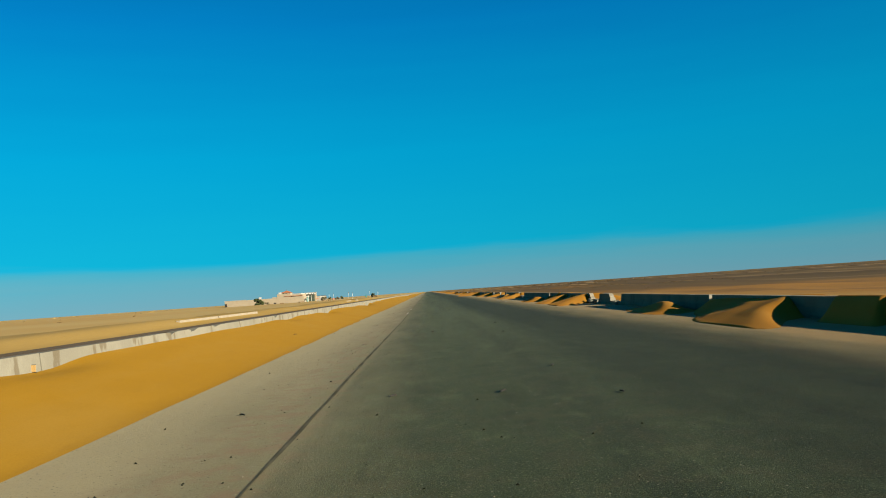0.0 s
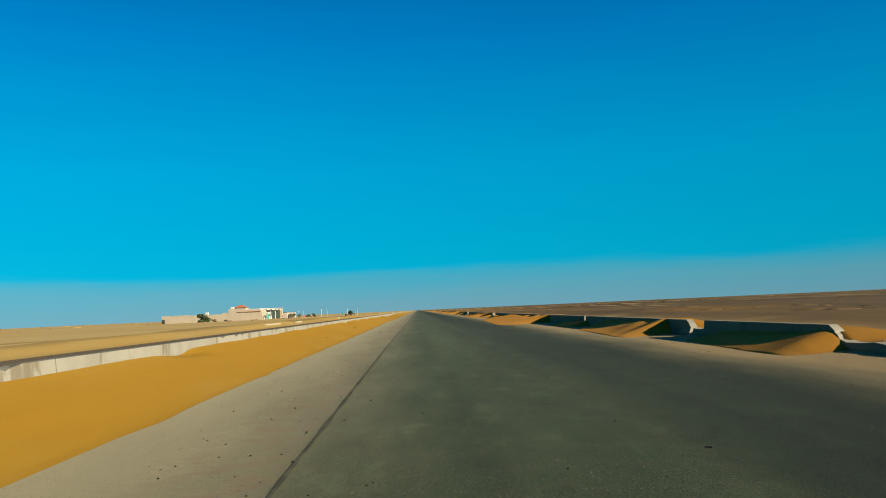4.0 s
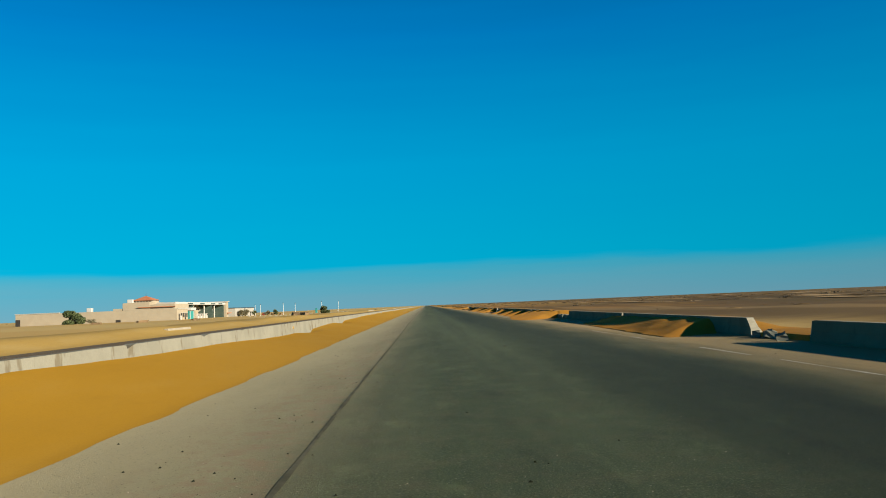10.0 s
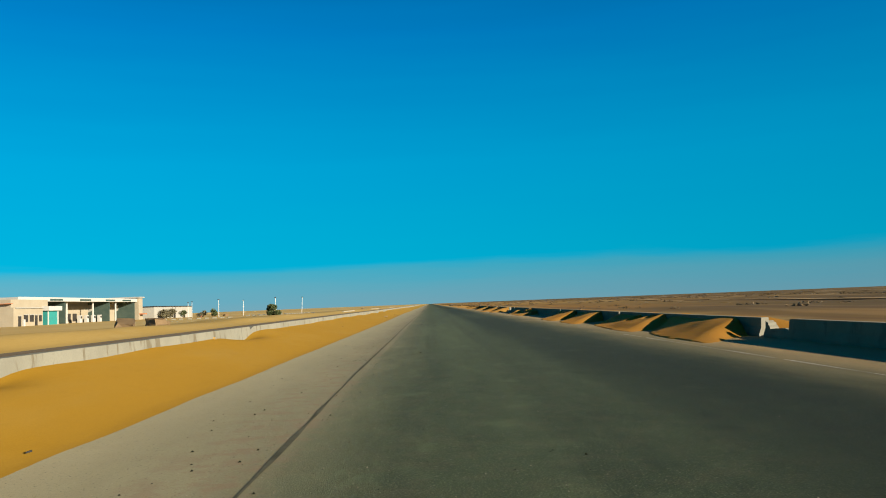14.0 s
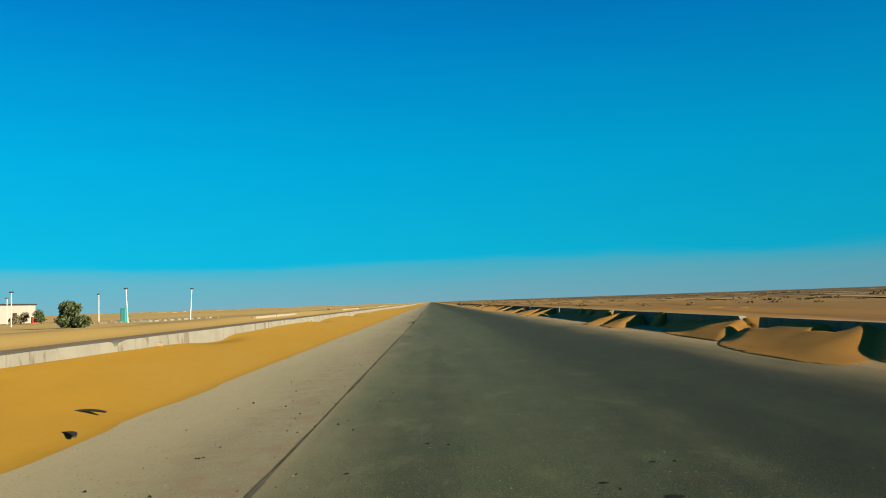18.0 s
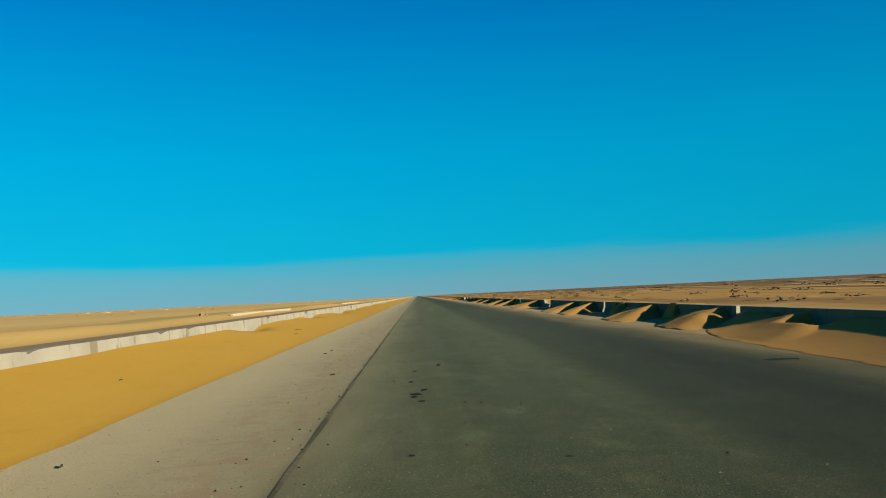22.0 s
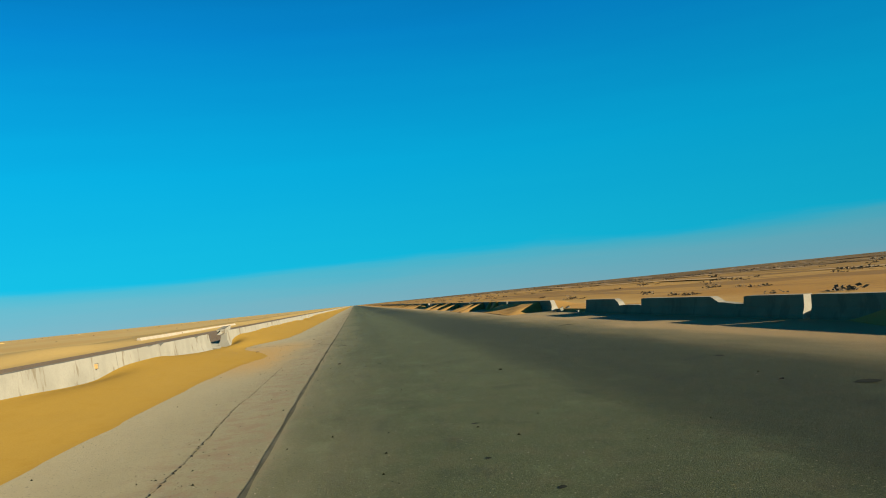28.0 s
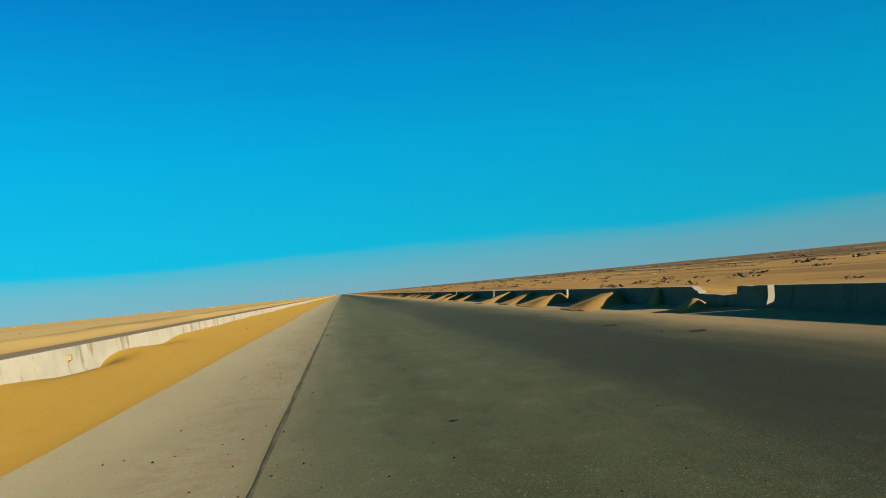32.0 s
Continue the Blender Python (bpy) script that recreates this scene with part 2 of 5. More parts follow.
ASPHALT_FAR = make_asphalt("asphalt_far_lanes", (0.036, 0.025, 0.012), (0.055, 0.038, 0.019), (0.36, 0.28, 0.18), (-60, -50, 0.0), (0, 4, 0.0), 0.0)
TAR = make_plain("tar_seam", (0.082, 0.082, 0.057), (0.135, 0.132, 0.096), 1.2, 0.95, 0.0, 0.03)
OIL = make_plain("oil_stain", (0.014, 0.017, 0.012), (0.024, 0.028, 0.02), 2.0, 0.9, 0.0, 0.08)
TAR_WORN = make_plain("tar_worn", (0.024, 0.029, 0.016), (0.042, 0.05, 0.029), 1.0, 0.95, 0.0, 0.05)
PAINT = make_plain("worn_road_paint", (0.50, 0.46, 0.38), (0.26, 0.235, 0.185), 6.0, 0.7)
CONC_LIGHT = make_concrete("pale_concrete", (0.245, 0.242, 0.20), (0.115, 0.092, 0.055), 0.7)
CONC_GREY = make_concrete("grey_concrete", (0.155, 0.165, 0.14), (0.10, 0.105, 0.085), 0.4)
# shaded and sunlit tones of the outer barrier, light held in the colour
CONC_SHADED = make_concrete("shaded_concrete", (0.14, 0.15, 0.10), (0.08, 0.086, 0.06), 0.5)
CONC_SUNLIT = make_concrete("sunlit_concrete", (0.36, 0.34, 0.27), (0.22, 0.20, 0.15), 0.4)
CONC_BURIED = make_concrete("dusty_concrete", (0.34, 0.305, 0.235), (0.27, 0.225, 0.15), 0.5)
WHITE = make_plain("white_plastic", (0.50, 0.50, 0.48), (0.45, 0.45, 0.43), 8.0, 0.5)
AMBER = make_plain("amber_reflector", (0.50, 0.34, 0.14), (0.44, 0.28, 0.10), 20.0, 0.3)
BEIGE = make_plain("beige_render", (0.36, 0.315, 0.235), (0.33, 0.285, 0.21), 0.4, 0.9)
WHITEWASH = make_plain("white_render", (0.37, 0.365, 0.335), (0.335, 0.33, 0.30), 0.5, 0.85)
ROOF_RED = make_plain("red_roof_tile", (0.48, 0.19, 0.09), (0.40, 0.15, 0.07), 1.5, 0.85)
DARK_GREEN = make_plain("dark_green_panel", (0.045, 0.075, 0.068), (0.06, 0.09, 0.08), 0.8, 0.5)
TEAL = make_plain("teal_panel", (0.03, 0.26, 0.25), (0.04, 0.22, 0.22), 1.0, 0.5)
DARK = make_plain("dark_opening", (0.03, 0.028, 0.025), (0.045, 0.04, 0.035), 1.5, 0.6)
POLE_WHITE = make_plain("white_pole_paint", (0.74, 0.74, 0.72), (0.66, 0.66, 0.63), 3.0, 0.5)
RED = make_plain("red_paint", (0.48, 0.06, 0.04), (0.42, 0.05, 0.04), 3.0, 0.5)
RUBBER = make_plain("black_rubber", (0.022, 0.021, 0.02), (0.035, 0.033, 0.03), 12.0, 0.8)
BARK = make_plain("bark", (0.13, 0.095, 0.06), (0.10, 0.07, 0.045), 4.0, 0.95)


def make_leaf(name, a, b):
    n = Nodes(name, 0.7, 0.0, 0.3)
    c = n.mix(n.ramp(n.geo.outputs["Random Per Island"], 0.1, 0.9), a, b)
    return n.done(c)


LEAF = make_leaf("olive_leaf", (0.035, 0.055, 0.02), (0.085, 0.105, 0.04))
SCRUB = make_leaf("dry_scrub", (0.06, 0.042, 0.02), (0.13, 0.09, 0.042))


# ---- mesh helpers ----
def mesh_ob(name, verts, faces, material, parent=None, smooth=False):
    me = bpy.data.meshes.new(name)
    me.from_pydata([tuple(v) for v in verts], [], [tuple(f) for f in faces])
    me.validate()
    if smooth:
        me.polygons.foreach_set("use_smooth", [True] * len(me.polygons))
    me.materials.append(material)
    me.update()
    ob = new(name, me)
    if parent is not None:
        ob.parent = parent
    return ob


def part(name, bm, material, parent=None, label=""):
    """Links a bmesh as one mesh object under a thing or a part."""
    me = bpy.data.meshes.new(name)
    bmesh.ops.recalc_face_normals(bm, faces=bm.faces)
    bm.to_mesh(me)
    bm.free()
    me.materials.append(material)
    ob = new(name, me)
    if parent is not None:
        ob.parent = parent
    if label:
        ob["label"] = label
    return ob


def thing(name, at, label, category, group="", turn=0.0):
    ob = new(name)
    ob.matrix_basis = pose(at[0], at[1], at[2], 0, 0, turn)
    ob.empty_display_size = 0.2
    return tagged(ob, label, category, group)


def box_bm(x0, y0, z0, x1, y1, z1, bevel=0.0, bm=None):
    bm = bm or bmesh.new()
    m = Matrix.Translation(((x0 + x1) / 2, (y0 + y1) / 2, (z0 + z1) / 2)) @ Matrix.Diagonal((abs(x1 - x0), abs(y1 - y0), abs(z1 - z0), 1))
    made = bmesh.ops.create_cube(bm, size=1, matrix=m)
    if bevel:
        edges = list({e for v in made["verts"] for e in v.link_edges})
        bmesh.ops.bevel(bm, geom=edges, offset=bevel, segments=1, affect='EDGES')
    return bm


def rod_bm(p, q, r0, r1, seg=8, bm=None):
    bm = bm or bmesh.new()
    p, q = Vector(p), Vector(q)
    d = q - p
    m = Matrix.Translation((p + q) / 2) @ d.to_track_quat('Z', 'Y').to_matrix().to_4x4()
    bmesh.ops.create_cone(bm, cap_ends=True, segments=seg, radius1=r0, radius2=r1, depth=d.length, matrix=m)
    return bm


def prism_bm(outline, axis, a, b, bm=None):
    """A prism from an outline of (u, v): axis 'y' takes it as (x, z), axis 'x' as (y, z), axis 'z' as (x, y)."""
    bm = bm or bmesh.new()
    def at(u, v, w):
        return {"y": (u, w, v), "x": (w, u, v), "z": (u, v, w)}[axis]
    lo = [bm.verts.new(at(u, v, a)) for u, v in outline]
    hi = [bm.verts.new(at(u, v, b)) for u, v in outline]
    bm.faces.new(lo)
    bm.faces.new(list(reversed(hi)))
    for i in range(len(lo)):
        j = (i + 1) % len(lo)
        bm.faces.new((lo[i], hi[i], hi[j], lo[j]))
    return bm


LATTICE = np.random.RandomState(7).rand(256, 256)


def vnoise(x, y):
    """Smooth value noise, 0 to 1, on arrays."""
    x, y = np.asarray(x, float), np.asarray(y, float)
    xi, yi = np.floor(x).astype(int), np.floor(y).astype(int)
    fx, fy = x - xi, y - yi
    fx, fy = fx * fx * (3 - 2 * fx), fy * fy * (3 - 2 * fy)
    g = lambda a, b: LATTICE[a % 256, b % 256]
    return (g(xi, yi) * (1 - fx) + g(xi + 1, yi) * fx) * (1 - fy) + (g(xi, yi + 1) * (1 - fx) + g(xi + 1, yi + 1) * fx) * fy


def step(v, a, b):
    u = np.clip((np.asarray(v, float) - a) / (b - a), 0, 1)
    return u * u * (3 - 2 * u)


def sheet(name, xs, ys, height, material, parent=None, smooth=True):
    X, Y = np.meshgrid(np.asarray(xs, float), np.asarray(ys, float))
    Z = height(X, Y)
    nx, ny = len(xs), len(ys)
    verts = np.stack([X, Y, Z], -1).reshape(-1, 3)
    i = np.arange(ny - 1)[:, None] * nx + np.arange(nx - 1)[None, :]
    faces = np.stack([i, i + 1, i + nx + 1, i + nx], -1).reshape(-1, 4)
    me = bpy.data.meshes.new(name)
    me.vertices.add(len(verts))
    me.vertices.foreach_set("co", verts.ravel())
    me.loops.add(faces.size)
    me.loops.foreach_set("vertex_index", faces.ravel().astype(np.int32))
    me.polygons.add(len(faces))
    me.polygons.foreach_set("loop_start", np.arange(0, faces.size, 4, dtype=np.int32))
    me.update(calc_edges=True)
    me.validate()
    if smooth:
        me.polygons.foreach_set("use_smooth", [True] * len(me.polygons))
    me.materials.append(material)
    ob = new(name, me)
    if parent is not None:
        ob.parent = parent
    return ob


# ---- the plan along the road ----
END = 1900.0                 # built length of the road ahead
X_RIGHT, TOP_RIGHT = 10.9, 0.62
X_LEFT, TOP_LEFT = -7.2, 0.86
X_FAR, TOP_FAR = -20.3, 0.72


# ---- ground ----
def make_ground_material():
    n = Nodes("desert_ground", 0.95, 0.0, 0.1)
    sep = n.t.nodes.new("ShaderNodeSeparateXYZ")
    n.link(n.pos, sep.inputs[0])
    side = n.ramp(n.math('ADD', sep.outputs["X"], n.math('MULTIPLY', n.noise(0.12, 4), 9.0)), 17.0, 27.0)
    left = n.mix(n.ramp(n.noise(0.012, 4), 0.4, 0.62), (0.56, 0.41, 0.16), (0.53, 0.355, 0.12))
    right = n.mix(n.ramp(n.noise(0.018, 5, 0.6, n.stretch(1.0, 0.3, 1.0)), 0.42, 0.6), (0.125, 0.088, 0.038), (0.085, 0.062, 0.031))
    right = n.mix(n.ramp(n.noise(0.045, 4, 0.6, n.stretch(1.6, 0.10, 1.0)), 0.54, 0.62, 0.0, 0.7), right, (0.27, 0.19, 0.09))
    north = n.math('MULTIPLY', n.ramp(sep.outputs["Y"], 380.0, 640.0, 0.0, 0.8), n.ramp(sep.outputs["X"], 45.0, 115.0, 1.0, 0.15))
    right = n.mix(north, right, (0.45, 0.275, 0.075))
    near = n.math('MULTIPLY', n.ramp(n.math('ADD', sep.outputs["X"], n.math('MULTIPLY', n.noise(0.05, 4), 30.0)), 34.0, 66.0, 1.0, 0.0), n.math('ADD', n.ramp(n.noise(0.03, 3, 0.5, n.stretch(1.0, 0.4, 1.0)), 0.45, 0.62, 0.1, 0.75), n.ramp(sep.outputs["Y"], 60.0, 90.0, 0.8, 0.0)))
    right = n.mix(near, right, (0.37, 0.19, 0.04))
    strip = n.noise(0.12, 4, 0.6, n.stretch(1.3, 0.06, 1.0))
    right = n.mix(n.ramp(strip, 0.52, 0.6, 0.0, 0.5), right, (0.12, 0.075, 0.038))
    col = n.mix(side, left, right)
    col = n.mix(n.math('MULTIPLY', n.math('ADD', side, 0.15), n.ramp(n.noise(0.5, 5, 0.65), 0.5, 0.72, 0.0, 0.4)), col, (0.17, 0.11, 0.052))
    col = n.mix(n.math('MULTIPLY', n.math('ADD', side, 0.15), n.ramp(n.noise(6.0, 3), 0.5, 0.75, 0.0, 0.35)), col, (0.17, 0.105, 0.05))
    n.bump(n.noise(1.5, 5, 0.6), 0.25, 0.06)
    return n.done(col)


GROUND = make_ground_material()


def ground_height(x, y):
    z = -0.10 + 0 * x
    # behind the right barrier the plain lies a little higher, in low waves
    right = step(x, 13.5, 24.0)
    z = z + right * (0.12 + 0.5 * (vnoise(x * 0.05 + 3, y * 0.03) - 0.4) + 0.25 * (vnoise(x * 0.21, y * 0.11) - 0.5))
    z = z + step(x, 80, 400) * (0.6 * (vnoise(x * 0.012, y * 0.006 + 9) - 0.5))
    left = step(-x, 22.5, 30.0)
    z = z + left * (0.25 + 0.35 * (vnoise(x * 0.04, y * 0.02 + 5) - 0.5)) + step(-x, 90, 400) * 0.5 * (vnoise(x * 0.01, y * 0.006) - 0.4)
    return z


def spread(start, first, grow, limit):
    out, s = [start], first
    while out[-1] < limit:
        out.append(out[-1] + s)
        s *= grow
    return out


gx = [-v for v in reversed(spread(24.0, 1.5, 1.09, 3600))] + [-21.5, -17.5, -8.0, -4.0, 0.0, 4.0, 8.0, 12.0] + spread(13.5, 1.2, 1.09, 3600)
gy = list(np.arange(-150, 1000, 5.0)) + spread(1000.0, 6.0, 1.05, 4700)
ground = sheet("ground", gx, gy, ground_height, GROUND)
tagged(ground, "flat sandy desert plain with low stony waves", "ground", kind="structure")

# ---- roads ----
road = sheet("road", [-8.2, -6, -4, -2, 0, 2, 4, 6, 8, 10, 12.2], list(np.arange(-60, 2600, 20.0)) + [3600.0], lambda x, y: 0 * x, ASPHALT)
tagged(road, "worn grey-green asphalt carriageway dusted with sand", "road", kind="structure")
far_road = sheet("road_opposite", [-20.9, -14, -8.6], list(np.arange(-60, 2600, 20.0)) + [3600.0], lambda x, y: 0 * x - 0.01, ASPHALT_FAR)
tagged(far_road, "dark asphalt of the opposite carriageway", "road", kind="structure")


def ribbon(name, x, y0, y1, width, material, parent, wobble=0.0, seed=0.0, dy=1.0, rag=0.0, label="", z=0.004, line=None):
    ys = np.arange(y0, y1 + dy, dy)
    c = x + wobble * 2 * (vnoise(ys * 0.11 + seed, ys * 0 + seed) - 0.5) + wobble * (vnoise(ys * 0.7 + seed, ys * 0 + 3) - 0.5)
    if line:
        c = c + np.interp(ys, line[0], line[1])
    w = width * (1 + rag * 2 * (vnoise(ys * 0.9, ys * 0 + seed + 7) - 0.5)) / 2
    n = len(ys)
    verts = [(c[i] - w[i], ys[i], z) for i in range(n)] + [(c[i] + w[i], ys[i], z) for i in range(n)]
    faces = [(i, n + i, n + i + 1, i + 1) for i in range(n - 1)]
    ob = mesh_ob(name, verts, faces, material, parent)
    if label:
        ob["label"] = label
    return ob


# the joint between the two laid strips wanders a little
SEAM_Y = [-20, 7, 19, 30, 42, 54, 66, 78, 95, 138, 150, 162, 173, 197, 220, 243, 255, 266, 278, 290, 301, 313, 325, 336, 348, 396, 409, 421, 433, 446, 458, 470, 483, 495, 507, 519, 530, 542, 600, 685, 720, 765, 1600]
SEAM_X = [-1.6, -1.58, -1.52, -1.47, -1.40, -1.42, -1.43, -1.39, -1.34, -1.42, -1.40, -1.34, -1.34, -1.29, -1.29, -1.34, -1.38, -1.38, -1.41, -1.47, -1.55, -1.57, -1.55, -1.58, -1.66, -1.67, -1.63, -1.57, -1.50, -1.46, -1.40, -1.35, -1.29, -1.22, -1.23, -1.36, -1.34, -1.38, -1.44, -1.48, -1.41, -1.38, -1.4]
for y0 in range(-20, 1600, 60):
    ribbon("tar_seam", 0.0, y0, y0 + 60, 0.048, TAR, road, 0.012, 1.0, 0.25, 0.6, "dark tar-filled seam", 0.004, (SEAM_Y, SEAM_X))
ribbon("lane_seam", 3.2, 149, 166, 0.016, TAR_WORN, road, 0.06, 5.0, 0.4, 0.9, "faint worn seam between the lanes")
rnd = random.Random(11)
for y0, y1 in ((74, 84), (188, 208), (236, 258), (262, 272), (300, 360), (402, 436), (604, 622), (640, 668)):
    y = y0
    while y < y1:
        ln = rnd.uniform(2.5, 7.0)
        ribbon("edge_line", 7.65, y, min(y + ln, y1), 0.055, PAINT, road, 0.01, 2.0, 0.5, 0.9, "worn white edge line")
        y += ln + rnd.uniform(0.2, 1.6)
for y0, ln in ((53.7, 3.4), (65.9, 3.0)):
    ribbon("lane_dash", -1.47, y0, y0 + ln, 0.13, PAINT, road, 0.012, 4.0, 0.12, 0.5, "worn white lane dash", 0.009)


# ---- sand drifts ----
# tongues of sand against the right barrier: near end at the wall, far end, height at both ends, reach across the shoulder,
# how far the foot lies ahead of the crest, fullness at both ends (1 bulges into the sun, 0 sinks into the wall's shade)
TONGUES_A = [(22.7, 29.2, .66, .52, 2.7, 4.5, 1, .05), (51.6, 59.0, .64, .5, 1.9, 4.0, 1, .05), (59.2, 65.5, .62, .5, 2.3, 4.5, 1, .05), (90.1, 102.3, .58, .34, 1.8, 2.6, 1, .5),
             (114.6, 122.6, .52, .3, 1.8, 1.6, 1, .7), (128.0, 140.0, .62, .5, 1.9, 2.5, 1, .3), (143.5, 151.0, .36, .3, 2.2, 1.5, .8, .5), (157.9, 184.5, .63, .62, 4.8, 3.4, .85, .8)]
TONGUES_B = [(184.8, 196.0, .62, .3, 3.6, 3.4, .9, .25), (206.7, 212.4, .5, .5, 3.3, 3.0, .05, .05), (211.5, 220.0, .64, .62, 3.3, 3.0, .9, .75), (219.0, 233.3, .62, .6, 3.2, 3.5, .85, .5), (235.0, 237.6, .54, .36, 2.6, 4.0, 1, .3),
             (265.6, 281.9, .58, .5, 2.1, 2.5, 1, .6), (280.0, 284.0, .34, .3, 2.2, 1.5, .6, .3), (300.5, 304.5, .62, .6, 3.8, 4.5, .9, .8), (302.0, 311.5, .63, .62, 4.0, 4.0, .9, .8)]
TONGUES_C = [(308.7, 315.5, .62, .55, 3.4, 5.0, .7, .05), (313.3, 320.0, .62, .5, 3.0, 5.0, .8, .05), (320.1, 326.2, .62, .5, 2.7, 4.8, .8, .05), (324.0, 337.4, .66, .65, 2.2, 3.0, .25, .22),
             (327.1, 335.4, .62, .5, 2.3, 4.5, .7, .05), (338.1, 344.6, .6, .4, 2.2, 4.4, 1, .4), (356.5, 364.5, .64, .55, 2.7, 4.6, 1, .05), (364.7, 374.5, .62, .55, 2.6, 3.5, 1, .2)]
TONGUES_D = [(378.0, 385.6, .62, .5, 2.8, 4.8, 1, .05), (386.1, 394.0, .62, .5, 2.5, 4.8, 1, .05), (406.5, 420.3, .48, .34, 2.6, 3.7, .9, .3), (434.3, 446.0, .64, .5, 2.0, 4.0, 1, .05),
             (445.2, 453.1, .6, .54, 3.6, 4.4, .9, .65), (453.6, 461.3, .54, .4, 2.2, 4.2, .9, .05), (466.1, 470.0, .6, .4, 2.0, 4.4, 1, .05), (469.6, 472.4, .64, .4, 1.9, 3.2, 1, .1)]
TONGUES_E = [(472.0, 492.0, .36, .36, 2.0, 2.0, 0, 0), (494.2, 497.4, .64, .45, 1.8, 2.4, 1, .2), (499.9, 510.9, .63, .56, 2.3, 4.0, 1, .3), (513.2, 518.0, .62, .4, 2.3, 4.6, 1, .05),
             (517.3, 526.0, .62, .55, 2.7, 3.7, .25, .1), (527.3, 533.1, .64, .4, 2.4, 4.6, 1, .1), (537.8, 542.6, .64, .4, 2.3, 4.8, 1, .05), (533.5, 546.0, .42, .5, 4.6, 1.5, .2, .25), (543.3, 550.0, .62, .52, 3.4, 3.5, .9, .4)]
TONGUES_F = [(551.3, 555.5, .64, .45, 1.9, 4.0, 1, .1), (559.2, 564.7, .64, .45, 2.1, 4.4, 1, .05), (571.3, 575.5, .64, .45, 2.3, 4.8, 1, .1), (577.0, 582.5, .62, .4, 2.5, 4.8, 1, .1),
             (592.9, 605.0, .6, .5, 2.5, 2.9, 1, .4), (609.9, 616.0, .62, .45, 2.0, 4.2, 1, .05), (619.6, 629.0, .6, .45, 2.4, 4.6, 1, .2), (635.8, 638.2, .62, .4, 2.2, 3.9, .9, 0)]
TONGUES_G = [(647.7, 651.0, .62, .4, 2.2, 4.8, .9, 0), (655.0, 659.0, .5, .3, 1.9, 3.0, 1, .1), (673.8, 677.4, .5, .4, 2.0, 3.6, 1, .3), (708.4, 721.0, .6, .5, 2.5, 2.7, 1, .35),
             (728.9, 732.5, .64, .45, 2.4, 4.4, 1, 0), (733.0, 740.5, .6, .5, 2.6, 4.8, 1, .4), (745.0, 748.0, .62, .4, 2.0, 4.0, 1, 0), (752.6, 760.0, .64, .62, 2.3, 2.0, 1, .05)]
TONGUES_H = [(762.8, 767.5, .6, .45, 2.4, 4.8, 1, .3), (787.0, 791.5, .64, .4, 1.9, 3.8, 1, .1), (795.0, 801.0, .6, .4, 2.2, 4.0, 1, .1)]
TONGUES = TONGUES_A + TONGUES_B + TONGUES_C + TONGUES_D + TONGUES_E + TONGUES_F + TONGUES_G + TONGUES_H
rnd = random.Random(5)
for lo, hi in ((-30, 2), (801, END)):
    y = lo
    while y < hi:
        ln = rnd.uniform(3.5, 8.0)
        TONGUES.append((y, y + ln, rnd.uniform(.55, .64), rnd.uniform(.35, .5), rnd.uniform(1.9, 2.7), rnd.uniform(2.5, 4.8), 1, rnd.uniform(0, .3)))
        y += ln + rnd.choice((0.3, 1.5, 4.0, 9.0))
# low separate mounds out from the wall: place along, distance out, half length, half width, height
MOUNDS = [(31.5, 1.1, 3.0, .7, .42), (64.6, .5, 1.2, .5, .42), (66.9, 1.3, 3.5, .8, .38), (91.2, .3, .8, .5, .58), (95.5, .9, 1.8, .7, .48), (192.5, .8, 2.5, .8, .44), (239.4, 1.5, 1.6, .5, .24), (335.0, .8, .9, .5, .36),
          (340.1, .7, 1.5, .6, .52), (409.2, .3, .7, .6, .56), (410.8, .2, .7, .7, .62), (413.9, .2, .7, .5, .5), (415.7, 1.0, 2.0, .7, .42), (667.2, .5, 2.0, .6, .5), (778.5, 1.0, .9, .5, .36)]
# hollows scoured at the foot of the wall: from, to, reach
HOLLOWS_A = [(160.5, 161.3, .6), (162.1, 162.6, .5), (164.0, 165.5, .8), (165.6, 167.2, 1.2), (168.8, 170.7, .7), (170.9, 172.7, .6), (174.9, 175.4, .5), (175.9, 177.0, .5), (177.8, 179.0, .5), (179.7, 181.3, .5),
             (183.0, 184.6, .7), (185.3, 187.4, 1.9), (188.4, 189.4, .8), (189.6, 190.5, .6), (214.5, 218.1, 1.2), (220.0, 222.8, .6), (225.0, 226.2, .5), (229.0, 230.5, .6)]
HOLLOWS_B = [(303.1, 303.7, .5), (306.2, 306.7, .5), (307.7, 309.2, .5), (324.0, 324.7, .6), (325.0, 326.0, .6), (326.8, 328.1, .6), (330.0, 330.6, .6), (331.4, 333.4, .6), (365.4, 366.4, .6), (367.1, 368.7, .9),
             (446.3, 447.6, .7), (450.3, 453.2, .6), (517.3, 518.2, 1.0), (518.5, 519.6, .8), (501.3, 506.0, .7), (753.6, 758.8, .7), (520.1, 521.3, .7), (522.1, 523.7, .7), (543.5, 545.3, 1.0), (546.3, 547.0, .5)]
HOLLOWS = [(a, b + 0.1, 1.45 * reach) for a, b, reach in HOLLOWS_A + HOLLOWS_B]
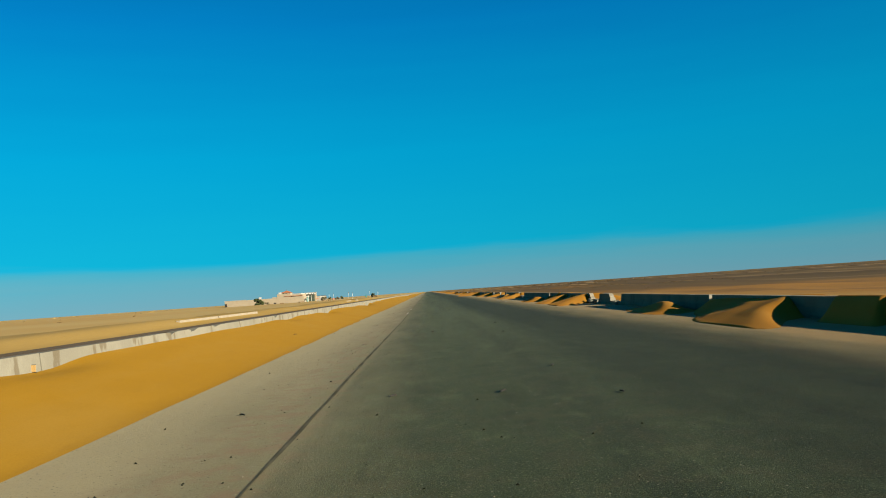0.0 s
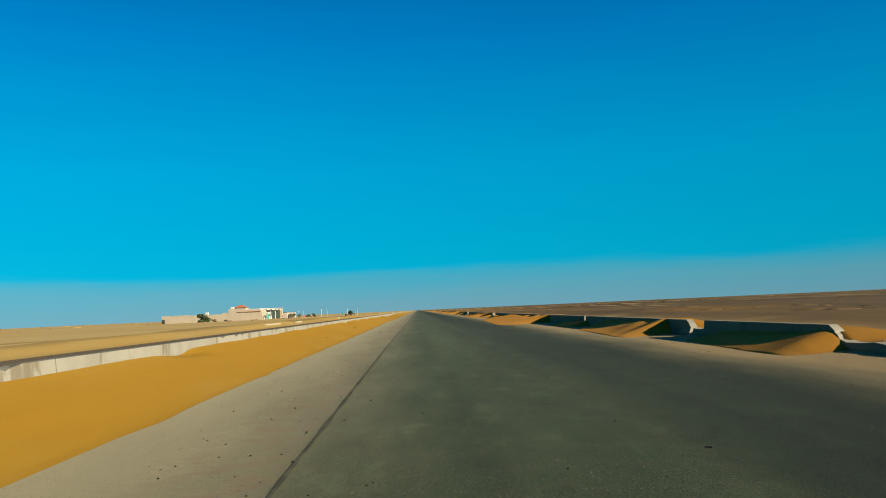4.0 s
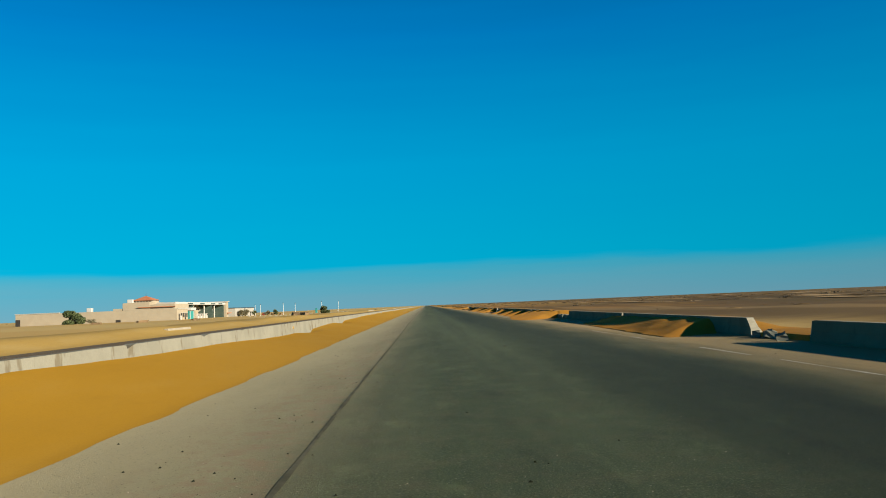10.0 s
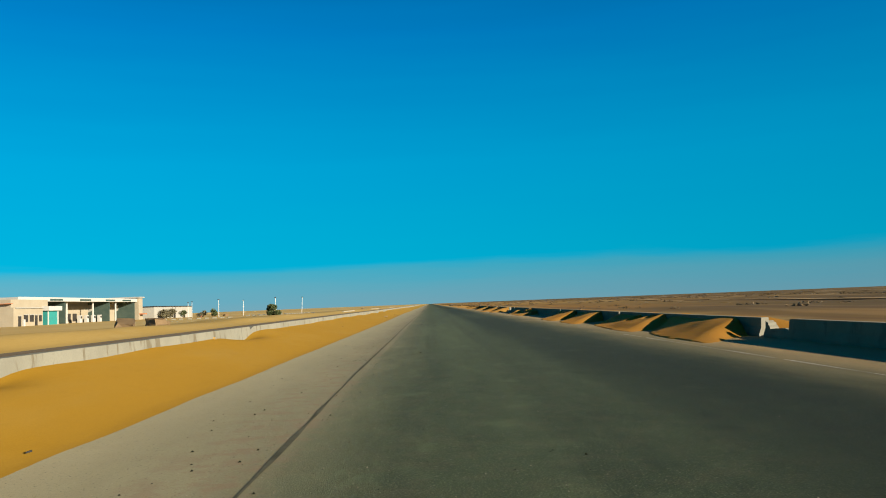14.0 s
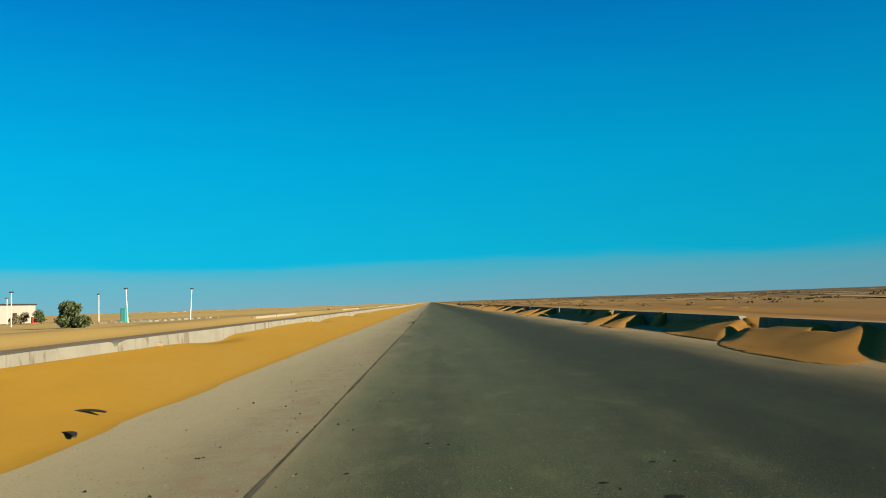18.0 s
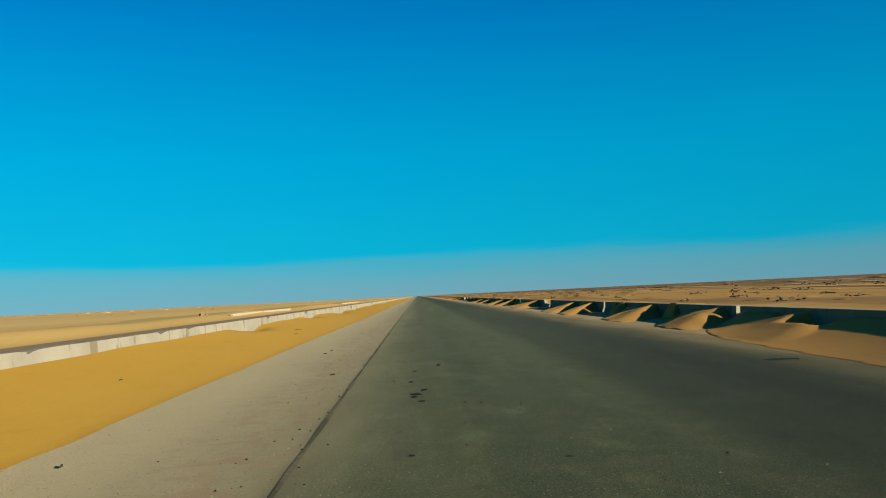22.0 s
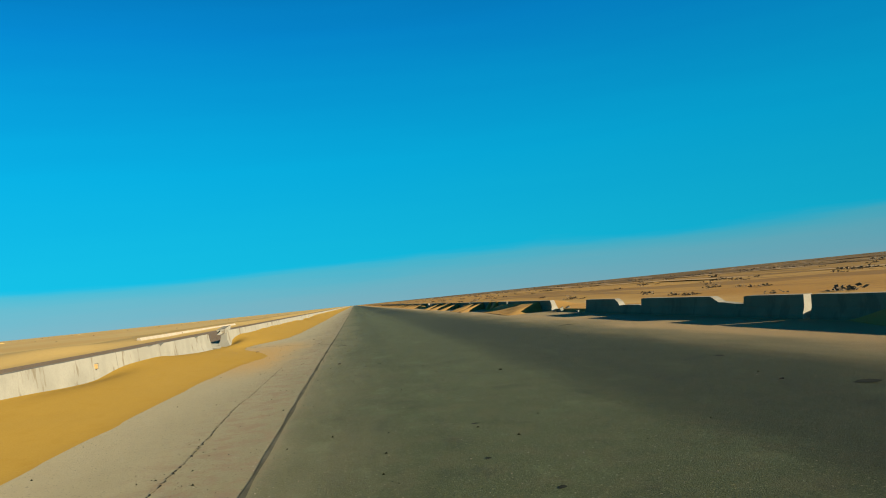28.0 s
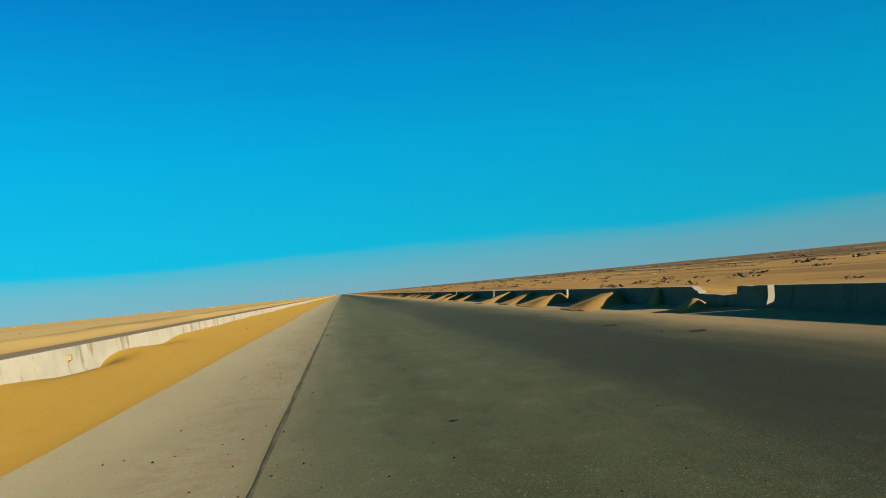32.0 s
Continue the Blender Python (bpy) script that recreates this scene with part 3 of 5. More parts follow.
# short curls of sand that spill over the crown of the wall: from, to, reach
CURLS = [(18.0, 20.4, .8), (62.9, 63.6, .6), (229.7, 231.8, .8), (232.8, 233.8, .6), (473.1, 476.5, .9), (478.5, 480.1, .6), (481.7, 483.2, .5), (564.6, 565.6, .9), (566.3, 566.9, .4), (573.9, 575.3, .5), (611.9, 613.2, 1.1),
         (613.8, 614.3, .4), (626.7, 629.2, .7), (630.9, 633.2, .9), (637.4, 639.4, .6), (725.6, 726.2, .6), (747.7, 748.3, .6), (758.6, 759.4, .5), (783.1, 783.8, .5)]
y = 380.0
while y < 742:
    if not any(f[0] - 1.0 < y < f[1] + 0.5 for f in TONGUES + CURLS) and not any(a < y < b for a, b in ((394, 436), (583, 592), (659, 712))):
        CURLS.append((y, y + rnd.uniform(0.8, 1.7), rnd.uniform(.4, .8)))
    y += rnd.uniform(2.6, 5.5)


def drift_level(y, d):
    """Height of the right-hand drift, d metres out from the wall on the road side."""
    z = 0 * y
    wave = 0.6 * (vnoise(d * 0.9 + 4, y * 0.35) - 0.5) + 0.12 * (vnoise(d * 2.0, y * 1.1) - 0.5)
    for near, far, h0, h1, reach, sweep, c0, c1 in TONGUES:
        if c0 > 0.6:
            reach = max(reach, 4.6 * h0)
        pick = (y > near - sweep * 1.3 - 1) & (y < far + 2.5) & (d < reach * 1.02)
        if not pick.any():
            continue
        u = np.clip(d[pick] / (reach * (1 - 0.22 * np.clip((y[pick] - near) / (far - near), 0, 1))), 0, 1)
        v = y[pick] + wave[pick] - near + sweep * u
        ln = far - near
        a = np.clip((v - 0.7 * sweep * u) / ln, 0, 1)
        full = c0 + (c1 - c0) * step(a, 0.2, 0.75)
        h = h0 + (h1 - h0) * a ** 0.7
        h = h * (1 - 0.10 * step(a, 0.08, 0.4) * (1 - step(d[pick], 0.1, 0.7)))
        h = h * (1 + 0.14 * (vnoise((y[pick] + 0.8 * d[pick]) * 0.8 + near, d[pick] * 0.3) - 0.5))
        flank = 1 - u ** 1.12
        prof = full * 1.12 * flank ** 2 / (flank + 0.12) + (1 - full) * (1 - u) ** (1.8 if reach < 3 else 2.4)
        z[pick] = np.maximum(z[pick], h * prof * step(v, -0.6, 0.7 + max(0.0, reach - 2.4) * 1.6 * u) * (1 - step(v - ln + 0.4 * sweep * u, -0.4, 2.2)))
    for c, out, ln, w, h in MOUNDS:
        pick = (np.abs(y - c) < 2.2 * ln) & (d < out + 2 * w)
        if pick.any():
            v = (y[pick] - c + 0.8 * (d[pick] - out)) / np.where(y[pick] < c, 0.45 * ln, ln)
            z[pick] = np.maximum(z[pick], h * np.exp(-v * v) * np.exp(-((d[pick] - out) / w) ** 2))
    for a, b, reach in HOLLOWS:
        pick = (y > a - 0.5) & (y < b + 0.5) & (d < reach * 1.05)
        if pick.any():
            yy = y[pick] + 0.5 * d[pick] + 0.5 * wave[pick]
            z[pick] *= 1 - 0.82 * step(yy, a - 0.15, a + 0.25) * (1 - step(yy, b - 0.3, b + 0.3)) * (1 - step(d[pick], 0.45 * reach, reach))
    for a, b, reach in CURLS:
        pick = (y > a - 1.5) & (y < b + 0.8) & (d < reach)
        if pick.any():
            v = y[pick] + 0.9 * d[pick]
            shape = step(v, a - 0.15, a + 0.15) * (1 - step(v, b - 0.2, b + 0.5)) * (1 - (d[pick] / reach) ** 1.4)
            z[pick] = np.maximum(z[pick], 0.66 * shape)
    return z


def right_drift(x, y):
    dist = np.clip(X_RIGHT - x, 0, 9)
    lv = drift_level(y, dist)
    front = lv - 0.012 + 0.02 * (vnoise(x * 1.1, y * 0.6) - 0.5) * step(lv, 0, 0.1)
    crest = drift_level(y, 0 * dist) * (0.94 + 0.12 * vnoise(y * 0.5, y * 0 + 8))
    back = np.maximum(crest * (1 - step(x, 11.3, 14.5)) + 0.05, 0.06 + 0.16 * vnoise(x * 0.6, y * 0.35)) - 0.16 * step(x, 13.0, 15.2)
    z = np.where(x > X_RIGHT + 0.1, np.minimum(back, 0.57 + 0.06 * vnoise(y * 0.4, y * 0 + 3)), front)
    skirt = 0.012 * (vnoise(x * 2.1, y * 1.3) - 0.62) - 0.012 - 0.03 * step(dist, 1.0, 2.6)
    return np.where((lv < 0.015) & (x <= X_RIGHT + 0.1), skirt, z)


right_xs = [6.0, 6.2] + list(np.linspace(6.4, 10.8, 42)) + [10.9, 11.0, 11.05, 11.2, 11.5, 12, 12.6, 13.2, 14.0, 15.2]
drift_right = sheet("sand_drift", right_xs, list(np.arange(-12, 830, 0.12)) + list(np.arange(830, END, 1.2)), right_drift, SAND_DRIFT)
tagged(drift_right, "orange wind-blown sand heaped in tongues against the roadside barrier", "sand drift", kind="stuff")

# scour hollows in the median's sand: place, half length, depth
SCOURS = [(14.5, 2.5, .2), (40, 3, .12), (54.9, 2.6, .3), (91.2, 4.5, .5), (100, 2, .3), (118, 1.5, .2), (171.5, 2.5, .3), (187.5, 3.0, .2), (205, 3.5, .35), (226.5, 2.0, .2), (283.0, 3.0, .35),
          (301, 3.5, .4), (342, 2.0, .3), (359.5, 2.5, .4), (436.5, 3.0, .35), (453, 3.0, .3), (476.5, 3.0, .25), (496.5, 4.0, .3)]
SCOURS += [(517, 2.2, .3), (556.5, 3.0, .4), (574.5, 3.0, .35), (593.5, 5.0, .4), (610, 5.0, .12), (640, 6, .2), (683, 4.0, .3), (697.5, 5.5, .7), (703.5, 4.5, .75), (762.0, 4.0, .65), (777.5, 3.5, .6), (786, 3, .2)]
# how high the bank stands against the median barrier, along the road
BANK_Y = [0, 60, 85, 120, 180, 212, 230, 250, 262, 274, 290, 312, 345, 400, 418, 440, 470, 545, 575, 590, 612, 640, 680, 725, 760, 830]
BANK_Z = [.66, .62, .52, .62, .70, .69, .50, .64, .46, .30, .43, .54, .63, .60, .54, .62, .64, .60, .56, .42, .42, .46, .44, .48, .44, .52]


def left_drift(x, y):
    dist = np.clip(x - X_LEFT, -1.5, 6)
    lv = np.interp(y, BANK_Y, BANK_Z) + 0.05 * (vnoise(y * 0.06, y * 0 + 2) - 0.5) + 0.06 * (vnoise(y * 0.3, y * 0 + 4) - 0.5)
    edge = 3.0 + 0.3 * (vnoise(y * 0.02, y * 0 + 11) - 0.5) + 0.10 * (vnoise(y * 0.6, y * 0 + 6) - 0.5)
    edge = edge - 1.5 * np.exp(-((y - 700.5) / 5.0) ** 2) + 0.6 * np.exp(-((y - 690.5) / 3.0) ** 2)
    u = np.clip(dist / edge, 0, 1.5)
    z = np.where(u < 1, lv * np.power(np.clip(1 - u, 0, 1), 1.1), -0.08 * (u - 1))
    for c, half, depth in SCOURS:
        pick = np.abs(y - c) < half * 2.2
        if pick.any():
            v = (y[pick] - c) / half
            along = np.where(v < 0, np.exp(-v * v * 1.2), np.exp(-v * v * 4.0))
            z[pick] = z[pick] - 0.62 * depth * along * np.exp(-(np.maximum(dist[pick], 0) / 0.55) ** 2) * np.clip(z[pick] / 0.3, 0, 1)
    z = z + 0.012 * (vnoise(x * 1.6, y * 0.8) - 0.5) * step(1 - u, 0.0, 0.15)
    return z


left_xs = list(np.linspace(-7.6, -6.2, 12)) + list(np.linspace(-6.0, -3.2, 14))
drift_left = sheet("sand_bank", left_xs, list(np.arange(-30, 830, 0.4)) + list(np.arange(830, END, 1.6)), left_drift, SAND_MEDIAN)
tagged(drift_left, "smooth golden sand banked against the median barrier", "sand bank", kind="stuff")


def far_drift(x, y):
    d = -x
    z = 0.62 * step(d, 19.2, 23.2) * (0.7 + 0.5 * vnoise(y * 0.08, y * 0 + 21)) + 0.10 * (vnoise(x * 0.3, y * 0.1) - 0.5) * step(d, 20, 22)
    z = z - 0.35 * step(d, 22, 34) - 0.35 * step(d, 34, 40) * 1.0
    return z - 0.02


drift_far = sheet("sand_bank", list(np.linspace(-41, -23, 12)) + list(np.linspace(-22.4, -17.8, 14)), np.arange(-30, END, 1.5), far_drift, SAND_FAR)
tagged(drift_far, "sand bank burying the outer barrier across the road", "sand bank", kind="stuff")


# ---- barriers ----
def profile_half(z, top, foot, mid, crown):
    """Half width of the barrier at height z."""
    if z <= 0.08:
        return foot
    if z <= 0.30:
        return foot + (mid - foot) * (z - 0.08) / 0.22
    return mid + (crown - mid) * (z - 0.30) / max(0.05, top - 0.30)


def barrier(x, y0, y1, top, material, notches, seed, foot=0.28, mid=0.15, crown=0.10, label="", dy=0.6, group="", sunlit=None):
    """One cast length of barrier, with its broken notches (from, to, height left)."""
    ys = set(np.round(np.arange(y0, y1, dy), 3)) | {y0, y1}
    for a, b, h in notches:
        for e in (a - 0.22, a - 0.02, a + 0.02, b - 0.02, b + 0.02, b + 0.12, b + 0.24, b + 0.38, b + 0.55):
            if y0 < e < y1:
                ys.add(round(e, 3))
    ys = sorted(ys)
    levels = [-0.12, 0.08, 0.30, 0.5 * (0.3 + top), top]
    rings, r = [], random.Random(seed)
    for y in ys:
        h = top + r.uniform(-0.006, 0.006)
        for a, b, keep in notches:
            if a <= y <= b:
                h = min(h, keep + r.uniform(-0.04, 0.04))
            elif a - 0.21 < y < a:
                h = min(h, top - 0.02)
            elif b < y < b + 0.54:
                h = min(h, max(keep, 0) + (top - max(keep, 0)) * ((y - b) / 0.55) ** r.uniform(0.5, 0.9))
        pts = []
        for z in levels:
            zz = min(z, h)
            pts.append((x - profile_half(max(zz, 0), top, foot, mid, crown), y, zz))
        for z in reversed(levels):
            zz = min(z, h)
            pts.append((x + profile_half(max(zz, 0), top, foot, mid, crown), y, zz))
        rings.append(pts)
    n = len(rings[0])
    verts = [p for ring in rings for p in ring]
    faces = []
    for i in range(len(rings) - 1):
        for j in range(n):
            k = (j + 1) % n
            faces.append((i * n + j, i * n + k, (i + 1) * n + k, (i + 1) * n + j))
    faces.append(tuple(range(n - 1, -1, -1)))
    faces.append(tuple((len(rings) - 1) * n + j for j in range(n)))
    ob = mesh_ob("concrete_barrier", verts, faces, material)
    if sunlit is not None:
        # sunlight put into colour: broken faces, ends and crown paler than the shaded sides
        ob.data.materials.append(sunlit)
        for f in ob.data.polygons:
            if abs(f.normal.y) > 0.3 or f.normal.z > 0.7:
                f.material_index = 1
    return tagged(ob, label, "barrier", group)


JOINT_K = [0, 2, 4, 7, 10, 11, 13, 15, 16, 17, 18, 23, 25, 26, 27, 28, 30, 31, 32, 34, 36, 37, 38, 39, 40]
JOINT_Y = [29.4, 68.2, 105.6, 164.6, 221.8, 241.2, 279.1, 316.2, 335.6, 354.7, 373.7, 473.0, 511.6, 531.3, 550.3, 569.3, 606.6, 624.8, 643.7, 680.7, 719.0, 737.6, 756.6, 776.0, 794.8]
NOTCH_RIGHT = [(43.0, 45.5, .18), (48.5, 51.0, .24), (86.2, 90.3, .26), (107.2, 114.5, .22), (202.6, 206.2, .2), (258.1, 262.0, -.1), (295.2, 300.5, .3), (352.9, 354.2, .3), (431.9, 434.0, .2),
               (452.4, 453.6, .2), (427.7, 428.3, .5), (588.0, 590.6, .3), (683.9, 685.5, .42), (692.0, 694.6, .34), (699.3, 705.8, -.1), (777.8, 780.2, .36), (777.0, 777.1, .6), (124.0, 125.4, .3)]


def joint_at(k):
    if k < 0:
        return 29.4 + 19.3 * k
    if k > 40:
        return 794.8 + 19.1 * (k - 40)
    return float(np.interp(k, JOINT_K, JOINT_Y))


for k in range(-3, 56):
    y0, y1 = joint_at(k) + 0.16, joint_at(k + 1) - 0.16
    here = [n for n in NOTCH_RIGHT if n[1] > y0 - 0.3 and n[0] < y1 + 0.3]
    word = "grey concrete road barrier, broken open in places, half buried in sand" if here else "grey concrete road barrier with sand heaped against it"
    barrier(X_RIGHT + 0.12, y0, y1, TOP_RIGHT, CONC_SHADED, here, k, 0.22, 0.14, 0.12, word, 0.6 if k < 42 else 3.0, "barriers on the outer edge", CONC_SUNLIT)
barrier(X_RIGHT + 0.12, joint_at(56), END, TOP_RIGHT, CONC_SHADED, [], 99, 0.22, 0.14, 0.12, "grey concrete road barrier running into the distance", 20.0, "barriers on the outer edge")

NOTCH_LEFT = [(604.8, 606.2, .5), (641.2, 642.6, .4), (699.3, 704.0, -.1), (572.5, 573.0, .7)]
# small bites out of the crowns of both barriers
r_chip = random.Random(41)
CHIPS_LEFT = [(c, c + r_chip.uniform(0.04, 0.3), TOP_LEFT - r_chip.uniform(0.03, 0.11)) for c in (r_chip.uniform(4, 820) for _ in range(70))]
REFLECT = [14.1, 46.5, 87.2, 168.9, 186.8, 231.0, 278.0, 327.0, 355.6, 417.0, 447.4, 473.0, 490.4, 571.2, 584.9, 609.6, 683.5, 776.3, 795]
for k in range(-2, 46):
    y0, y1 = 14.4 + 19.17 * k + 0.02, 14.4 + 19.17 * (k + 1) - 0.02
    here = [n for n in NOTCH_LEFT if n[1] > y0 - 0.3 and n[0] < y1 + 0.3]
    word = "pale concrete median barrier, cracked through and broken" if here else "pale stained concrete median barrier rising from the sand"
    ob = barrier(X_LEFT - 0.14, y0, y1, TOP_LEFT, CONC_LIGHT, here + [c for c in CHIPS_LEFT if y0 + 0.4 < c[0] < y1 - 1.2], 200 + k, 0.32, 0.18, 0.13, word, 0.6, "barriers in the median")
    for ry in REFLECT:
        if y0 < ry < y1:
            b = box_bm(X_LEFT - 0.09, ry - 0.04, 0.53, X_LEFT + 0.10, ry + 0.04, 0.68, 0.01)
            rf = part("reflector", b, CONC_LIGHT, ob, "small white reflector box")
            part("lens", box_bm(X_LEFT - 0.02, ry - 0.055, 0.545, X_LEFT + 0.085, ry - 0.03, 0.665), AMBER, rf, "amber reflector lens")
barrier(X_LEFT - 0.14, 14.4 + 19.17 * 46, END, TOP_LEFT, CONC_LIGHT, [], 98, 0.32, 0.18, 0.13, "pale concrete median barrier running into the distance", 20.0, "barriers in the median")

FAR_SEEN = [(66, 78), (78.4, 96), (203, 214.5), (230, 236), (300, 306), (520, 532), (532.6, 548), (612, 629), (629.5, 652), (740, 758), (758.5, 800)]
for y0, y1 in FAR_SEEN:
    barrier(X_FAR - 1.0, y0, y1, TOP_FAR - 0.24, CONC_BURIED, [], int(y0), 0.3, 0.18, 0.14, "dusty outer barrier mostly buried in sand", 2.0, "outer barriers across the road")

# rubble by the broken barriers
def chunk(x, y, z, sx, sy, sz, turn, tilt, seed, material):
    r = random.Random(seed)
    bm = box_bm(-sx / 2, -sy / 2, -sz / 2, sx / 2, sy / 2, sz / 2)
    bmesh.ops.subdivide_edges(bm, edges=bm.edges[:], cuts=1, use_grid_fill=True)
    for v in bm.verts:
        v.co += Vector((r.uniform(-1, 1) * sx, r.uniform(-1, 1) * sy, r.uniform(-1, 1) * sz)) * 0.11
    ob = part("concrete_chunk", bm, material)
    ob.matrix_basis = pose(x, y, z, tilt, tilt * 0.5, turn)
    return tagged(ob, "broken lump of concrete lying in the sand", "rubble", "rubble by the barriers")


r2 = random.Random(21)
for a, b, h in NOTCH_RIGHT:
    if h > 0.25:
        continue
    for i in range(6 if h < 0 else 3):
        s = r2.uniform(0.10, 0.30)
        chunk(X_RIGHT + r2.uniform(-0.45, 0.9), r2.uniform(a, b + 0.4), max(0.06, h - 0.1) + s * 0.2, s, s * r2.uniform(.8, 1.8), s * .7, r2.uniform(0, 180), r2.uniform(-25, 25), r2.randint(0, 9999), CONC_GREY)
chunk(X_LEFT - 1.25, 703.4, 0.14, 0.5, 0.8, 0.35, 30, 10, 1, CONC_LIGHT)
chunk(X_LEFT - 1.7, 698.6, 0.22, 0.5, 0.9, 0.4, 40, 12, 2, CONC_LIGHT)
chunk(X_LEFT + 0.1, 699.9, 0.12, 0.5, 0.5, 0.35, 20, 30, 7, CONC_LIGHT)
chunk(X_LEFT - 1.3, 697.0, 0.2, 0.6, 0.9, 0.3, 75, 8, 3, CONC_LIGHT)
chunk(X_LEFT - 0.25, 705.2, 0.9, 0.34, 3.6, 0.24, 4, 2, 4, CONC_LIGHT)


# ---- the roadside station ----
def local_box(name, a, b, material, parent, bevel=0.0, label=""):
    return part(name, box_bm(*a, *b, bevel), material, parent, label)


# long walled building: a wall that runs across from A to C, with a raised block
A, C = Vector((-123.0, 470.0)), Vector((-75.0, 470.0))
span = (C - A).length
turn = math.degrees(math.atan2(C.y - A.y, C.x - A.x))
hall = thing("station_building", (A.x, A.y, 0.0), "long beige rendered building with a raised block and low red roof", "building", turn=turn)
local_box("wall", (0, 0, -0.6), (span, 0.5, 3.7), BEIGE, hall)
local_box("coping", (-0.2, -0.15, 3.7), (span * 0.27, 0.65, 3.95), WHITEWASH, hall, 0.03)
local_box("wall", (0, 0.5, -0.6), (0.5, 18.0, 3.7), BEIGE, hall)
local_box("upper_block", (span * 0.66, 0.3, 3.7), (span * 0.83, 16.0, 5.9), BEIGE, hall, 0.04)
local_box("upper_block", (span * 0.83, 0.5, 3.6), (span * 0.985, 14.0, 5.2), BEIGE, hall, 0.04)
local_box("eave", (span * 0.76, -0.35, 4.35), (span * 0.995, 0.25, 4.5), ROOF_RED, hall, 0.02, "thin tiled eave")
local_box("parapet", (span * 0.6, 0.4, 3.7), (span * 0.655, 8.0, 4.3), BEIGE, hall, 0.03)
bm = bmesh.new()
bmesh.ops.create_cone(bm, cap_ends=True, segments=4, radius1=4.7, radius2=0.3, depth=1.4,
                      matrix=Matrix.Translation((span * 0.765, 6.0, 7.25)) @ Matrix.Rotation(radians(45), 4, 'Z'))
roof = part("roof", bm, ROOF_RED, hall, "low pyramid roof of red tiles")
part("finial", rod_bm((span * 0.765, 6.0, 7.9), (span * 0.765, 6.0, 8.7), 0.08, 0.03), DARK, roof)
local_box("drum", (span * 0.765 - 2.9, 3.1, 5.9), (span * 0.765 + 2.9, 8.9, 6.6), BEIGE, hall)
for i in range(6):
    local_box("window", (span * 0.765 - 2.5 + i * 0.9, 3.05, 6.1), (span * 0.765 - 2.1 + i * 0.9, 3.15, 6.45), DARK, hall)
local_box("water_tank", (span * 0.675, 2.0, 5.9), (span * 0.675 + 1.6, 3.6, 7.0), WHITE, hall, 0.1, "white roof water tank")
local_box("water_tank", (span * 0.42, 2.0, 3.7), (span * 0.42 + 1.5, 3.4, 4.9), WHITE, hall, 0.1, "white roof water tank")
local_box("door", (0.02, -0.08, 0.0), (1.4, 0.06, 2.2), DARK, hall)
local_box("opening", (span * 0.62, -0.05, 0.2), (span * 0.65, 0.05, 1.0), DARK, hall)
annex = thing("station_annex", (C.x, C.y, 0.0), "low beige annex with small dark windows facing the road", "building")
local_box("wall", (-13.0, 0.52, -0.6), (-0.02, 10.6, 3.5), BEIGE, annex)
local_box("cornice", (-13.2, 0.52, 3.5), (0.25, 10.9, 3.72), WHITEWASH, annex, 0.03)
for y0, w, z0, z1 in ((1.6, 1.0, 0.0, 2.1), (3.6, 1.4, 1.0, 2.3), (5.7, 1.4, 1.0, 2.3), (7.6, 0.9, 0.0, 2.2), (9.1, 1.0, 1.0, 2.2)):
    w_ob = local_box("window" if z0 else "doorway", (-0.04, y0, z0), (0.04, y0 + w, z1), DARK, annex)
    local_box("frame", (-0.02, y0 - 0.12, z1), (0.1, y0 + w + 0.12, z1 + 0.14), WHITEWASH, w_ob)
local_box("meter_box", (0.0, 3.0, 0.2), (0.35, 3.5, 1.5), WHITE, annex, 0.03)

# pump canopy with its dark bays
can = thing("station_canopy", (-78.0, 484.0, 0.0), "white flat-roofed pump canopy with dark green bays", "canopy")
LEN = 53.0
local_box("roof_slab", (-8.0, -8.0, 5.0), (0.6, LEN, 5.75), WHITEWASH, can, 0.05)
local_box("fascia", (0.6, -8.0, 4.95), (0.75, LEN - 1, 5.8), WHITE, can, 0.02, "white fascia band")
for i, y0 in enumerate((4.0, 17.5, 31.0, 41.0)):
    local_box("sign_panel", (0.755, y0, 5.1), (0.80, y0 + 5.5, 5.5), DARK_GREEN, can, 0.0, "dark green sign panel")
local_box("back_wall", (-5.4, 0.0, -0.4), (-5.0, LEN, 5.0), BEIGE, can)
for y0 in (2.7, 11.5, 34.3, 50.2):
    bay = local_box("bay_wall", (-7.8, y0, -0.3), (0.2, y0 + 0.3, 4.98), DARK_GREEN, can, 0.0, "dark green cross wall of a pump bay")
    bm = prism_bm([(-7.8, 0.0), (-6.2, 0.0), (-6.2, 2.0), (-4.0, 2.9), (-4.0, 4.3), (-7.8, 4.9)], "y", y0 - 0.12, y0 - 0.004)
    part("fin", bm, WHITEWASH, bay, "white slanted fin")
local_box("shop_front", (-5.0, 13.5, -0.3), (-4.6, 33.5, 4.2), BEIGE, can, 0.0, "beige shop front")
for y0 in (19.5, 22.5, 25.5):
    local_box("shop_window", (-4.6, y0, 0.6), (-4.54, y0 + 2.0, 2.4), DARK, can)
for y0 in (1.0, 14.0, 27.0, 40.0):
    part("column", rod_bm((-0.6, y0, -0.3), (-0.6, y0, 5.0), 0.2, 0.2, 10), WHITE, can)
local_box("end_block", (-8.0, LEN - 2.3, -0.4), (1.2, LEN + 0.4, 6.0), BEIGE, can, 0.04, "beige end block")
local_box("end_cap", (-8.4, LEN - 2.7, 6.0), (1.6, LEN + 0.8, 6.3), WHITEWASH, can, 0.03)
